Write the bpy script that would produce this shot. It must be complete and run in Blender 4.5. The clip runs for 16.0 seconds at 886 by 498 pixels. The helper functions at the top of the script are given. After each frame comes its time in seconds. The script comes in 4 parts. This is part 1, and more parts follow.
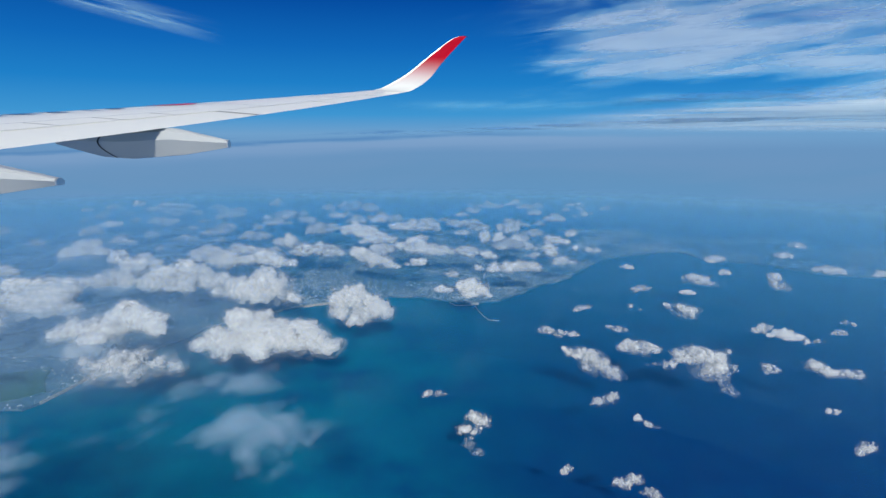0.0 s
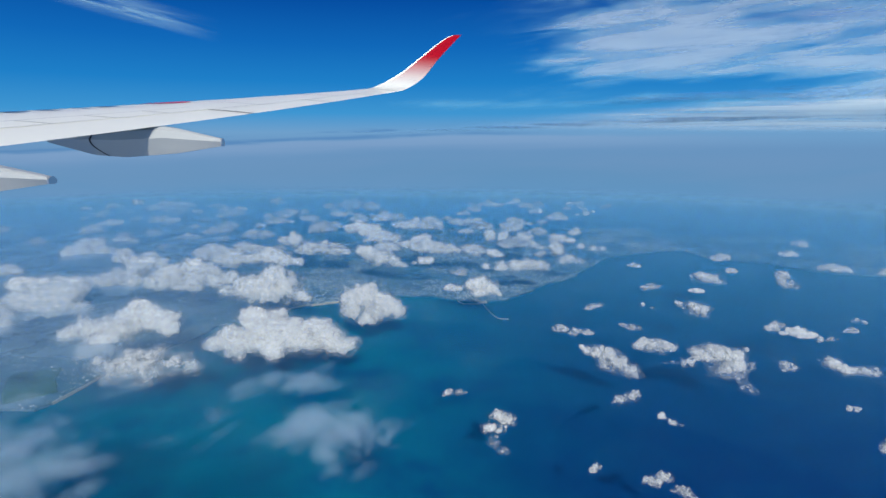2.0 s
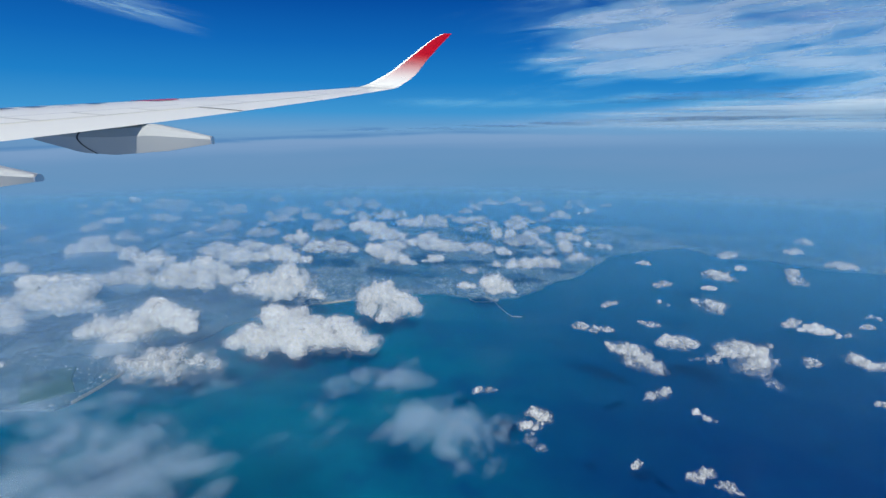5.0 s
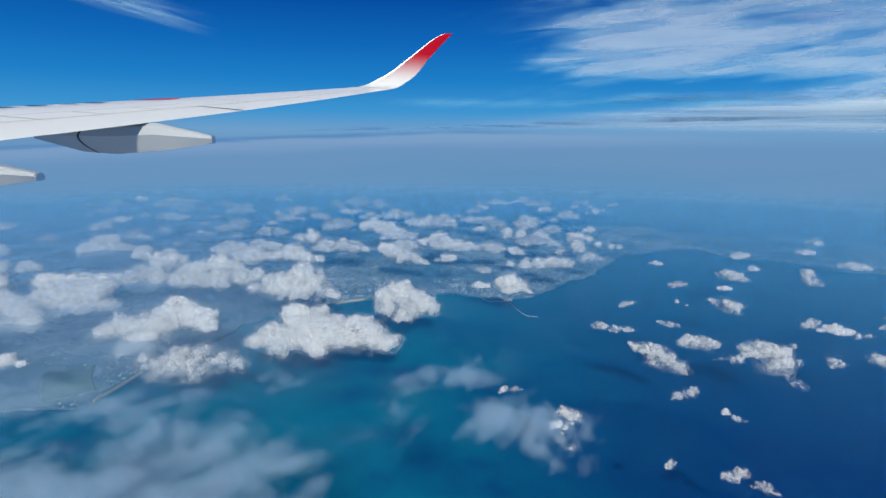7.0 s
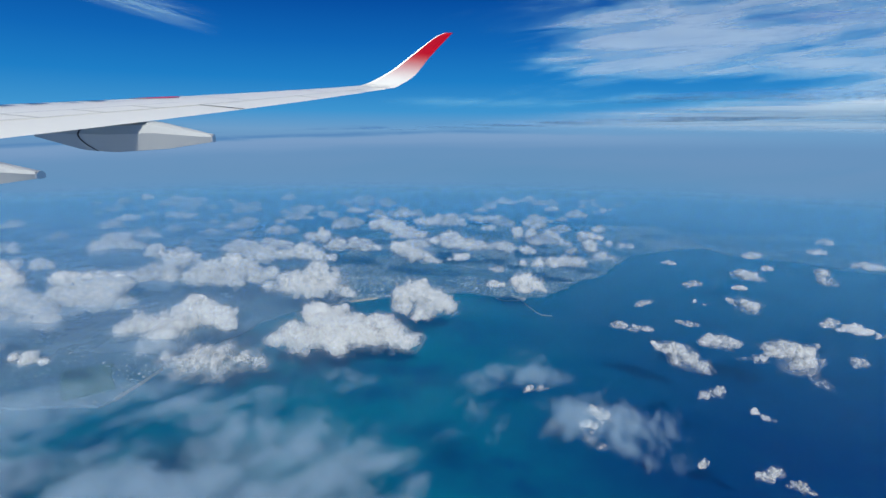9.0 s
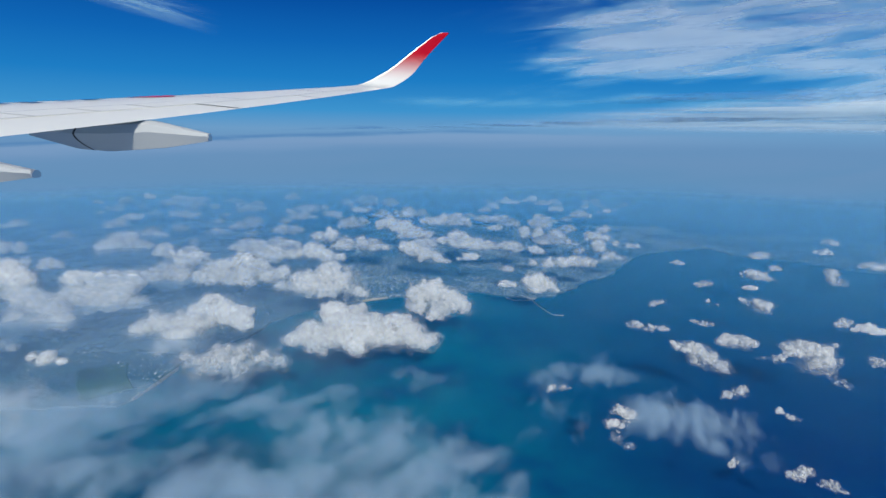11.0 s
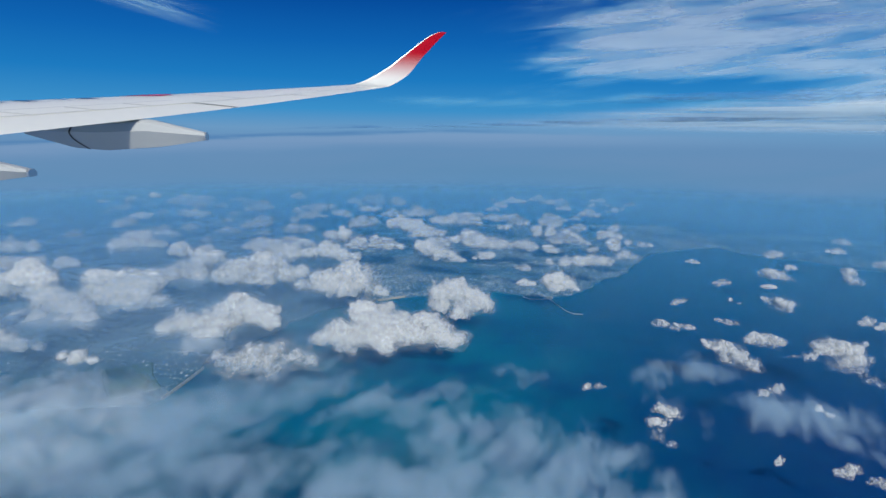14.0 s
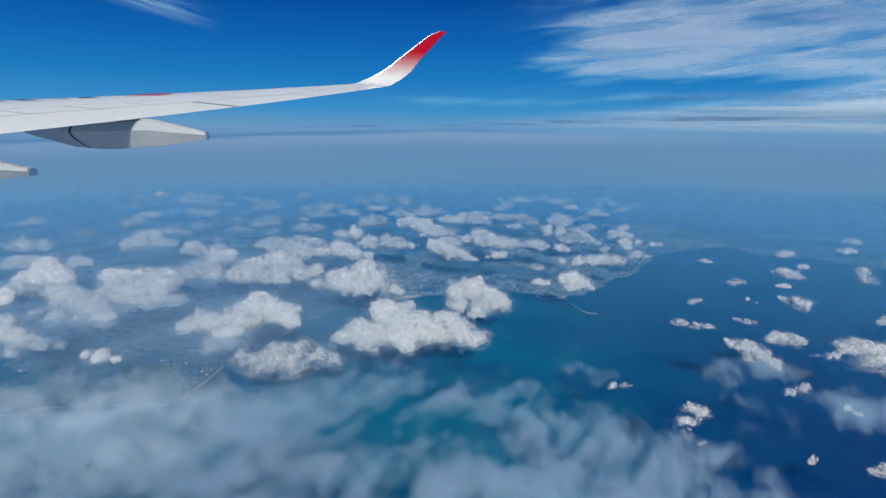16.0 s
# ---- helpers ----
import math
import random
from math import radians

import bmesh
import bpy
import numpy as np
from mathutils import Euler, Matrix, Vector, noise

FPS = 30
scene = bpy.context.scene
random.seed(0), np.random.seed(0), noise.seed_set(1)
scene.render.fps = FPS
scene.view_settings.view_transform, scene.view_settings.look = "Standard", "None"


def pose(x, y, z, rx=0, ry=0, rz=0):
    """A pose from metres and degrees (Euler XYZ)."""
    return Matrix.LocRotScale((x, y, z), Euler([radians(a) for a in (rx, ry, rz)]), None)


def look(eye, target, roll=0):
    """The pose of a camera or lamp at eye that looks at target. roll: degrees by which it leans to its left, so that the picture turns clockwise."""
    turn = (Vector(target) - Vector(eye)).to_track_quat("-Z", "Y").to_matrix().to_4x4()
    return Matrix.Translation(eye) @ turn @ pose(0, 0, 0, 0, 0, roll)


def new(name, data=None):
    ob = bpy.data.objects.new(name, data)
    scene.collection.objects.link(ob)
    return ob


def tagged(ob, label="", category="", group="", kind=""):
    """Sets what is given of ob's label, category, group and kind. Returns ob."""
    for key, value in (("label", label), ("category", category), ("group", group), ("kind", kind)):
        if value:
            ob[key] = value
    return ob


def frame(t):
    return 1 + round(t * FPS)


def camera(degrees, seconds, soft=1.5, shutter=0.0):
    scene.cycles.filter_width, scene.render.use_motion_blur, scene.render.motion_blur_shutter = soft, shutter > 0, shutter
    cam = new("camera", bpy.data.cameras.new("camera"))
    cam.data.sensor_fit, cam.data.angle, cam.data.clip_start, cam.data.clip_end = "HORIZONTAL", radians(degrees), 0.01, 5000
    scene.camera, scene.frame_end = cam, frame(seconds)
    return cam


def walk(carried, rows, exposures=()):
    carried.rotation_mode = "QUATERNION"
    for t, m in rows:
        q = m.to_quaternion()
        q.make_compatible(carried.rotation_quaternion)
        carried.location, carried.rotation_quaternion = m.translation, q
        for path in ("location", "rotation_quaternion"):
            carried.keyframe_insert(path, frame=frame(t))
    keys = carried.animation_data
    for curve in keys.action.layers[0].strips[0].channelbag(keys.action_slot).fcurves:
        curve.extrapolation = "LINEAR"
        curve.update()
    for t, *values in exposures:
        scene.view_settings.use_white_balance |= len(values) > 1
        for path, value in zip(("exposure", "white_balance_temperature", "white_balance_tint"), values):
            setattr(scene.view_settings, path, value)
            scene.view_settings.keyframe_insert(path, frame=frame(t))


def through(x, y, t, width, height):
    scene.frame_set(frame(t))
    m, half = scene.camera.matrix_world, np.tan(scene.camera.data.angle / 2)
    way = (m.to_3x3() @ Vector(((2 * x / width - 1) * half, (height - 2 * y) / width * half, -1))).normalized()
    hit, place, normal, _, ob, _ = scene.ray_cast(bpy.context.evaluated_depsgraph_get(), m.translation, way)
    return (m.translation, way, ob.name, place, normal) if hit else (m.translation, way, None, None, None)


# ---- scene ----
cam = camera(76.4, 16.0)
# The model keeps the wing at its true size; sea, island and clouds stand at about 1 : 20000 in front of it.
METRES, EYE, TILT, LEAN, TURN = 0.2, 0.29, -11.3, 0.0, 0.0
ROWS = [
    (0.0, 0.0, 0.0, 0.0, 0.0, 0.0, -0.0),
    (0.5, -0.0319, 0.0033, -0.0002, -0.15, -0.03, 0.01),
    (1.0, -0.0626, 0.0072, -0.0021, -0.32, -0.05, 0.03),
    (1.5, -0.0942, 0.0091, -0.0035, -0.5, -0.07, 0.03),
    (2.0, -0.126, 0.0115, -0.0035, -0.63, -0.11, 0.02),
    (2.5, -0.157, 0.0094, -0.0062, -0.83, -0.11, 0.04),
    (3.0, -0.1876, 0.0157, -0.0054, -1.1, -0.17, 0.05),
    (5.5, -0.3454, 0.0296, -0.013, -1.7, -0.24, -0.01),
    (6.0, -0.3761, 0.0318, -0.0136, -1.71, -0.23, -0.08),
    (6.5, -0.4076, 0.0345, -0.015, -1.71, -0.23, -0.11),
    (7.0, -0.4385, 0.037, -0.0161, -1.69, -0.24, -0.13),
    (7.5, -0.4696, 0.0393, -0.0171, -1.7, -0.25, -0.19),
    (8.0, -0.5009, 0.0418, -0.0182, -1.77, -0.28, -0.26),
    (8.5, -0.5315, 0.044, -0.0187, -1.76, -0.29, -0.26),
    (9.0, -0.5627, 0.0464, -0.0198, -1.76, -0.31, -0.28),
    (11.5, -0.7197, 0.0555, -0.0242, -2.32, -0.31, -0.37),
    (12.0, -0.7505, 0.0583, -0.0253, -2.45, -0.31, -0.38),
    (12.5, -0.781, 0.0612, -0.0264, -2.56, -0.31, -0.37),
    (13.0, -0.8121, 0.063, -0.0274, -2.59, -0.33, -0.37),
    (13.5, -0.8429, 0.065, -0.0283, -2.57, -0.34, -0.38),
    (14.0, -0.8735, 0.0675, -0.0295, -2.58, -0.36, -0.38),
    (14.5, -0.904, 0.07, -0.0306, -2.59, -0.38, -0.39),
    (15.0, -0.9348, 0.0714, -0.0312, -2.61, -0.39, -0.4),
    (15.5, -0.9653, 0.0736, -0.0321, -2.63, -0.4, -0.4),
    (16.0, -0.9956, 0.0762, -0.033, -2.63, -0.42, -0.41),
]
walk(cam, [(t, pose(0, 0, EYE, TILT, LEAN, TURN) @ pose(METRES * x, METRES * y, METRES * z, 90 + pitch, roll, yaw)) for t, x, y, z, yaw, pitch, roll in ROWS],
     exposures=[(0.0, 0.04), (3.0, 0.03), (7.0, 0.02), (12.5, -0.06), (16.0, -0.12)])

# ---- world, sun ----
SUN_ELEVATION, SUN_AZIMUTH = 33.0, 174.0          # degrees; azimuth clockwise from the way ahead (+y)
world = bpy.data.worlds.new("sky")
scene.world = world
world.use_nodes = True
sky = world.node_tree.nodes.new("ShaderNodeTexSky")
sky.sky_type = "NISHITA"
sky.sun_disc = False
sky.sun_elevation, sky.sun_rotation = radians(SUN_ELEVATION), radians(SUN_AZIMUTH)
sky.altitude = 600
world.node_tree.nodes["Background"].inputs[1].default_value = 0.15
world.node_tree.links.new(sky.outputs[0], world.node_tree.nodes["Background"].inputs[0])
sun = new("sun", bpy.data.lights.new("sun", "SUN"))
sun.data.energy, sun.data.angle, sun.data.color = 4.2, radians(3.5), (1.0, 0.985, 0.885)
a, e = radians(SUN_AZIMUTH), radians(SUN_ELEVATION)
sun.matrix_world = look((0, 0, 0), (-math.sin(a) * math.cos(e), -math.cos(a) * math.cos(e), -math.sin(e)))
scene.cycles.transparent_max_bounces = 128


# ---- materials ----
def srgb(r, g, b):
    return tuple((c / 255 / 12.92 if c <= 10 else ((c / 255 + 0.055) / 1.055) ** 2.4) for c in (r, g, b)) + (1.0,)


class Nodes:
    """A short way to write node trees."""

    def __init__(self, name):
        self.mat = bpy.data.materials.new(name)
        self.mat.use_nodes = True
        self.tree = self.mat.node_tree
        self.tree.nodes.clear()
        self.out = self.tree.nodes.new("ShaderNodeOutputMaterial")

    def put(self, kind, *values, **settings):
        n = self.tree.nodes.new("ShaderNode" + kind)
        for k, v in settings.items():
            if k == "op":
                n.operation = v
            elif k == "data":
                n.data_type = v
            elif k == "clamp":
                n.use_clamp = v
            elif k == "interp":
                n.interpolation_type = v
            elif k == "blend":
                n.blend_type = v
            elif k == "feature":
                n.feature = v
        for i, v in enumerate(values):
            if v is None:
                continue
            if isinstance(v, bpy.types.NodeSocket):
                self.tree.links.new(v, n.inputs[i])
            else:
                n.inputs[i].default_value = v
        return n

    def math(self, op, *values, clamp=False):
        return self.put("Math", *values, op=op, clamp=clamp).outputs[0]

    def link(self, a, b):
        self.tree.links.new(a, b)

    def finish(self, socket):
        self.link(socket, self.out.inputs[0])
        return self.mat

    def place(self):
        return self.put("NewGeometry").outputs["Position"]

    def noise(self, scale, detail=4.0, rough=0.55, vector=None, distortion=0.0):
        n = self.tree.nodes.new("ShaderNodeTexNoise")
        n.inputs["Scale"].default_value, n.inputs["Detail"].default_value = scale, detail
        n.inputs["Roughness"].default_value, n.inputs["Distortion"].default_value = rough, distortion
        self.link(vector if vector else self.place(), n.inputs["Vector"])
        return n.outputs["Fac"]

    def step(self, value, low, high, to_low=0.0, to_high=1.0):
        return self.put("MapRange", value, low, high, to_low, to_high, interp="SMOOTHSTEP").outputs[0]

    def mix(self, fac, a, b):
        n = self.put("Mix", data="RGBA")
        for sock, v in ((n.inputs[0], fac), (n.inputs[6], a), (n.inputs[7], b)):
            if isinstance(v, bpy.types.NodeSocket):
                self.link(v, sock)
            else:
                sock.default_value = v
        return n.outputs[2]

    def bump(self, height, strength, distance):
        n = self.put("Bump")
        n.inputs["Strength"].default_value, n.inputs["Distance"].default_value = strength, distance
        self.link(height, n.inputs["Height"])
        return n.outputs[0]

    def principled(self, colour, rough=0.5, metal=0.0, normal=None, coat=0.0, shine=0.5):
        n = self.put("BsdfPrincipled")
        for key, v in (("Base Color", colour), ("Roughness", rough), ("Metallic", metal), ("Normal", normal), ("Coat Weight", coat), ("Specular IOR Level", shine)):
            if isinstance(v, bpy.types.NodeSocket):
                self.link(v, n.inputs[key])
            elif v is not None:
                n.inputs[key].default_value = v
        return n.outputs[0]

    def veiled(self, shader, alpha):
        """shader, as dense as alpha says; clear air for the rest."""
        clear = self.put("BsdfTransparent")
        return self.finish(self.put("MixShader", alpha, clear.outputs[0], shader).outputs[0])


def cloud_material(name, density, grain=26.0, low=0.35, high=0.6, through=0.35, white=(0.85, 0.86, 0.86, 1)):
    n = Nodes(name)
    d = n.put("BsdfDiffuse", white)
    tl = n.put("BsdfTranslucent", white)
    body = n.put("MixShader", through, d.outputs[0], tl.outputs[0]).outputs[0]
    fleck = n.step(n.noise(grain, 5.0, 0.6), low, high)
    alpha = n.math("MULTIPLY", fleck, density)
    return n.veiled(body, alpha)


def solid_cloud(name):
    n = Nodes(name)
    d = n.put("BsdfDiffuse", (0.85, 0.86, 0.86, 1))
    tl = n.put("BsdfTranslucent", (0.85, 0.86, 0.86, 1))
    body = n.put("MixShader", 0.42, d.outputs[0], tl.outputs[0]).outputs[0]
    return n.finish(body)


CORE = solid_cloud("cloud core")
MANTLE = cloud_material("cloud mantle", 0.55, 70, -0.1, 0.55, through=0.42)
FRINGE = cloud_material("cloud fringe", 0.38, 120, 0.28, 0.60, through=0.42)
WISP = cloud_material("cloud wisp", 0.26, 150, 0.38, 0.64, through=0.42)
VEIL = cloud_material("cloud veil", 0.16, 140, 0.42, 0.68, through=0.42)
HALO = cloud_material("cloud halo", 0.08, 120, 0.44, 0.70, through=0.42)
# the small torn clouds over the sea are finer grained and thinner
THIN_MANTLE = cloud_material("thin cloud mantle", 0.44, 170, 0.22, 0.58, through=0.42)
THIN_FRINGE = cloud_material("thin cloud fringe", 0.30, 210, 0.38, 0.60, through=0.42)
THIN_WISP = cloud_material("thin cloud wisp", 0.20, 240, 0.42, 0.64, through=0.42)
THIN_VEIL = cloud_material("thin cloud veil", 0.12, 220, 0.44, 0.68, through=0.42)


def sea_material():
    n = Nodes("sea water")
    p = n.place()
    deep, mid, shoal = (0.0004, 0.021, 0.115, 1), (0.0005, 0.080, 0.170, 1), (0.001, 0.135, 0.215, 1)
    xyz = n.put("SeparateXYZ", p)
    big = n.noise(3.2, 3, 0.5)
    # shoal water lies off the near coast, deep water to the east of it
    east = n.math("ADD", xyz.outputs[0], n.math("MULTIPLY", big, 0.30))
    shelf = n.step(n.put("VectorMath", p, (-0.22, 0.78, 0), op="DISTANCE").outputs["Value"], 0.95, 0.35)
    shallow = n.math("MULTIPLY", n.step(east, 0.36, 0.0), shelf)
    patch = n.step(n.noise(7.0, 5, 0.6), 0.22, 0.60)
    # the base colour itself pales and greens from near to far
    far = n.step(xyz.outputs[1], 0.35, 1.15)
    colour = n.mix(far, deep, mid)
    colour = n.mix(n.math("MULTIPLY", n.math("MULTIPLY", shallow, patch), 0.9), colour, shoal)
    colour = n.mix(n.math("MULTIPLY", n.step(n.noise(30, 4, 0.6), 0.45, 0.75), 0.10), colour, (0.003, 0.11, 0.26, 1))
    wave = n.bump(n.noise(260, 3, 0.6), 0.10, 0.002)
    return n.finish(n.principled(colour, 0.25, 0, wave, 0.0, 0.04))


def land_material():
    n = Nodes("haze-tinted island ground")
    field = n.noise(22, 5, 0.62)
    town = n.step(n.noise(9, 4, 0.6), 0.36, 0.58)
    speck = n.step(n.noise(420, 4, 0.75), 0.46, 0.66)
    # the blue of the haze is put into the ground's base colours
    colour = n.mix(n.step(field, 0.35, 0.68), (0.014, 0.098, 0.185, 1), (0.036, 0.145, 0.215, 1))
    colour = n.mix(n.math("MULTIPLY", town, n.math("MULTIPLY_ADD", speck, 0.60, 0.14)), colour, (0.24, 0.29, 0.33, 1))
    return n.finish(n.principled(colour, 0.85, 0, n.bump(n.noise(120, 4, 0.6), 0.5, 0.004)))


def roof_material():
    n = Nodes("town roofs and walls")
    r = n.put("NewGeometry").outputs["Random Per Island"]
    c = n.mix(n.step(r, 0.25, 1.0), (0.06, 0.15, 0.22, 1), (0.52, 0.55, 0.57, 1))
    return n.finish(n.principled(c, 0.8))


def plain(name, colour, rough=0.5, metal=0.0, coat=0.0, grain=0.06, scale=6.0):
    n = Nodes(name)
    dark = tuple(c * (1 - grain) for c in colour[:3]) + (1,)
    c = n.mix(n.noise(scale, 6, 0.65), dark, colour)
    return n.finish(n.principled(c, rough, metal, None, coat))


def hazy(name, colour, grain=0.25, scale=150.0):
    n = Nodes(name)
    dark = tuple(c * (1 - grain) for c in colour[:3]) + (1,)
    c = n.mix(n.put("ObjectInfo").outputs["Random"], n.mix(n.noise(scale, 3, 0.6), dark, colour), colour)
    return n.finish(n.principled(c, 0.8))


def sheet_cloud(n, alpha, through=0.5, white=(0.62, 0.71, 0.80, 1)):
    d = n.put("BsdfDiffuse", white)
    tl = n.put("BsdfTranslucent", white)
    return n.veiled(n.put("MixShader", through, d.outputs[0], tl.outputs[0]).outputs[0], alpha)


def near_veil_material(name, shift, rise, density):
    """One layer of a broken deck of thin cloud; the mesh says how much of the sky it covers, rise how far it stands over the deck's middle."""
    n = Nodes(name)
    p = n.put("VectorMath", n.place(), (shift, shift * 0.7, shift * 2), op="ADD").outputs[0]
    streak = n.put("Mapping", p)
    streak.vector_type = "TEXTURE"
    streak.inputs["Rotation"].default_value = (0, 0, radians(56))
    streak.inputs["Scale"].default_value = (0.030, 0.012, 0.06)
    fibre = n.noise(1.0, 10, 0.66, streak.outputs[0], 0.8)
    heap = n.noise(45, 9, 0.66, n.put("VectorMath", p, (1, 1, 0.4), op="MULTIPLY").outputs[0], 0.35)
    thread = n.put("Mapping", p)
    thread.vector_type = "TEXTURE"
    thread.inputs["Rotation"].default_value = (0, 0, radians(62))
    thread.inputs["Scale"].default_value = (0.0115, 0.0042, 0.03)
    fine = n.noise(1.0, 7, 0.66, thread.outputs[0], 0.6)
    body = n.math("ADD", n.math("ADD", n.math("MULTIPLY", heap, 0.41), n.math("MULTIPLY", fibre, 0.40)), n.math("MULTIPLY", fine, 0.19))
    cover = n.tree.nodes.new("ShaderNodeAttribute")
    cover.attribute_name = "cover"
    threshold = n.math("MULTIPLY_ADD", cover.outputs["Fac"], -0.25, 0.635 + rise)
    alpha = n.step(n.math("SUBTRACT", body, threshold), 0.0, 0.17)
    return sheet_cloud(n, n.math("MULTIPLY", alpha, density), 0.35, (0.53, 0.71, 0.84, 1))


def sky_frame(n):
    """How far to the side (east over north) and how high over the horizon a place lies."""
    xyz = n.put("SeparateXYZ", n.place())
    north = n.math("MAXIMUM", xyz.outputs[1], 0.2)
    return n.math("DIVIDE", xyz.outputs[0], north), n.math("DIVIDE", n.math("SUBTRACT", xyz.outputs[2], EYE), north)


def streaks(n, side, lift, wide, tall, slope, shift, rough=0.58, warp=0.7, detail=8):
    """Noise combed along lines that rise by slope towards the east."""
    v = n.put("CombineXYZ", n.math("MULTIPLY", side, wide), n.math("MULTIPLY", n.math("SUBTRACT", lift, n.math("MULTIPLY", side, slope)), tall), shift).outputs[0]
    return n.noise(1.0, detail, rough, v, warp)


def cirrus_material(name, shift, density):
    """A field of combed ice cloud in the east, feathered out towards the west."""
    n = Nodes(name)
    side, lift = sky_frame(n)
    comb = streaks(n, side, lift, 3.4, 26, 0.10, shift)
    fine = streaks(n, side, lift, 14, 120, 0.13, shift + 3, 0.6, 0.4, 5)
    broad = streaks(n, side, lift, 2.6, 13, 0.22, shift + 9, 0.5, 0.3, 3)
    wob = n.math("MULTIPLY_ADD", broad, 0.5, -0.25)
    upper = n.step(n.math("MULTIPLY_ADD", wob, 0.06, n.math("MULTIPLY_ADD", side, -0.22, lift)), 0.172, 0.135)
    main = n.math("MULTIPLY", n.math("MULTIPLY", n.step(n.math("ADD", side, wob), 0.05, 0.30), upper), n.step(n.math("ADD", lift, n.math("MULTIPLY", wob, 0.10)), 0.066, 0.115))
    right = n.math("MULTIPLY", n.step(n.math("ADD", side, wob), 0.40, 0.75), n.step(lift, 0.045, 0.07))
    faint = n.math("MULTIPLY", n.math("MULTIPLY", n.step(side, -0.16, 0.02), n.step(lift, 0.03, 0.06)), 0.34)
    cover = n.math("MAXIMUM", n.math("MAXIMUM", main, n.math("MULTIPLY", right, 0.8)), faint)
    cover = n.math("MULTIPLY", cover, n.math("MAXIMUM", n.step(n.math("ADD", side, n.math("MULTIPLY_ADD", comb, 0.34, -0.125)), 0.06, 0.34), n.step(lift, 0.070, 0.050)))
    body = n.math("ADD", n.math("ADD", n.math("MULTIPLY", comb, 0.62), n.math("MULTIPLY", fine, 0.16)), n.math("MULTIPLY", broad, 0.22))
    low = n.math("MULTIPLY_ADD", cover, -0.20, 0.52)
    alpha = n.math("MULTIPLY", n.step(n.math("SUBTRACT", body, low), 0.0, 0.26), n.step(cover, 0.0, 0.5))
    # blue scattered light is put into the colour of the thin parts
    return sheet_cloud(n, n.math("MULTIPLY", alpha, density), 0.80, n.mix(n.step(alpha, 0.1, 0.9), (0.42, 0.90, 0.98, 1), (0.70, 0.83, 0.88, 1)))


def wisp_material():
    """A single faint streak high in the west."""
    n = Nodes("faint cirrus wisp")
    side, lift = sky_frame(n)
    comb = streaks(n, side, lift, 5, 75, -0.27, 4.4, 0.6, 0.5)
    cover = n.math("MULTIPLY", n.math("MULTIPLY", n.step(side, -0.68, -0.58), n.step(side, -0.36, -0.48)), n.math("MULTIPLY", n.step(n.math("MULTIPLY_ADD", side, 0.25, lift), 0.052, 0.072), n.step(n.math("MULTIPLY_ADD", side, 0.25, lift), 0.100, 0.074)))
    alpha = n.math("MULTIPLY", n.step(comb, 0.38, 0.72), n.math("MULTIPLY", cover, 0.50))
    return sheet_cloud(n, alpha, 0.80, (0.55, 0.88, 0.95, 1))


def bank_material(name, shift, density):
    """A layered bank over the horizon, deeper towards the east and drawn out to a point in the west."""
    n = Nodes(name)
    side, lift = sky_frame(n)
    layer = streaks(n, side, lift, 1.9, 95, 0.022, shift, 0.55, 0.5, 6)
    fine = streaks(n, side, lift, 7, 240, 0.018, shift + 5, 0.55, 0.3, 4)
    top = n.math("MULTIPLY_ADD", side, 0.056, 0.030)
    under = n.math("SUBTRACT", n.math("ADD", top, n.math("MULTIPLY_ADD", layer, 0.030, -0.015)), lift)
    cover = n.math("MULTIPLY", n.step(under, -0.004, 0.016), n.step(lift, 0.005, 0.022))
    west = n.step(n.math("ADD", side, n.math("MULTIPLY", n.math("SUBTRACT", 0.05, lift), 8.0)), 0.20, 0.52)
    cover = n.math("MULTIPLY", cover, n.math("MULTIPLY", west, n.step(side, -0.05, 0.55)))
    body = n.math("ADD", n.math("MULTIPLY", layer, 0.72), n.math("MULTIPLY", fine, 0.28))
    alpha = n.math("MULTIPLY", n.step(body, 0.24, 0.60), n.math("MULTIPLY", cover, density))
    return sheet_cloud(n, alpha, 0.75, (0.76, 0.82, 0.85, 1))


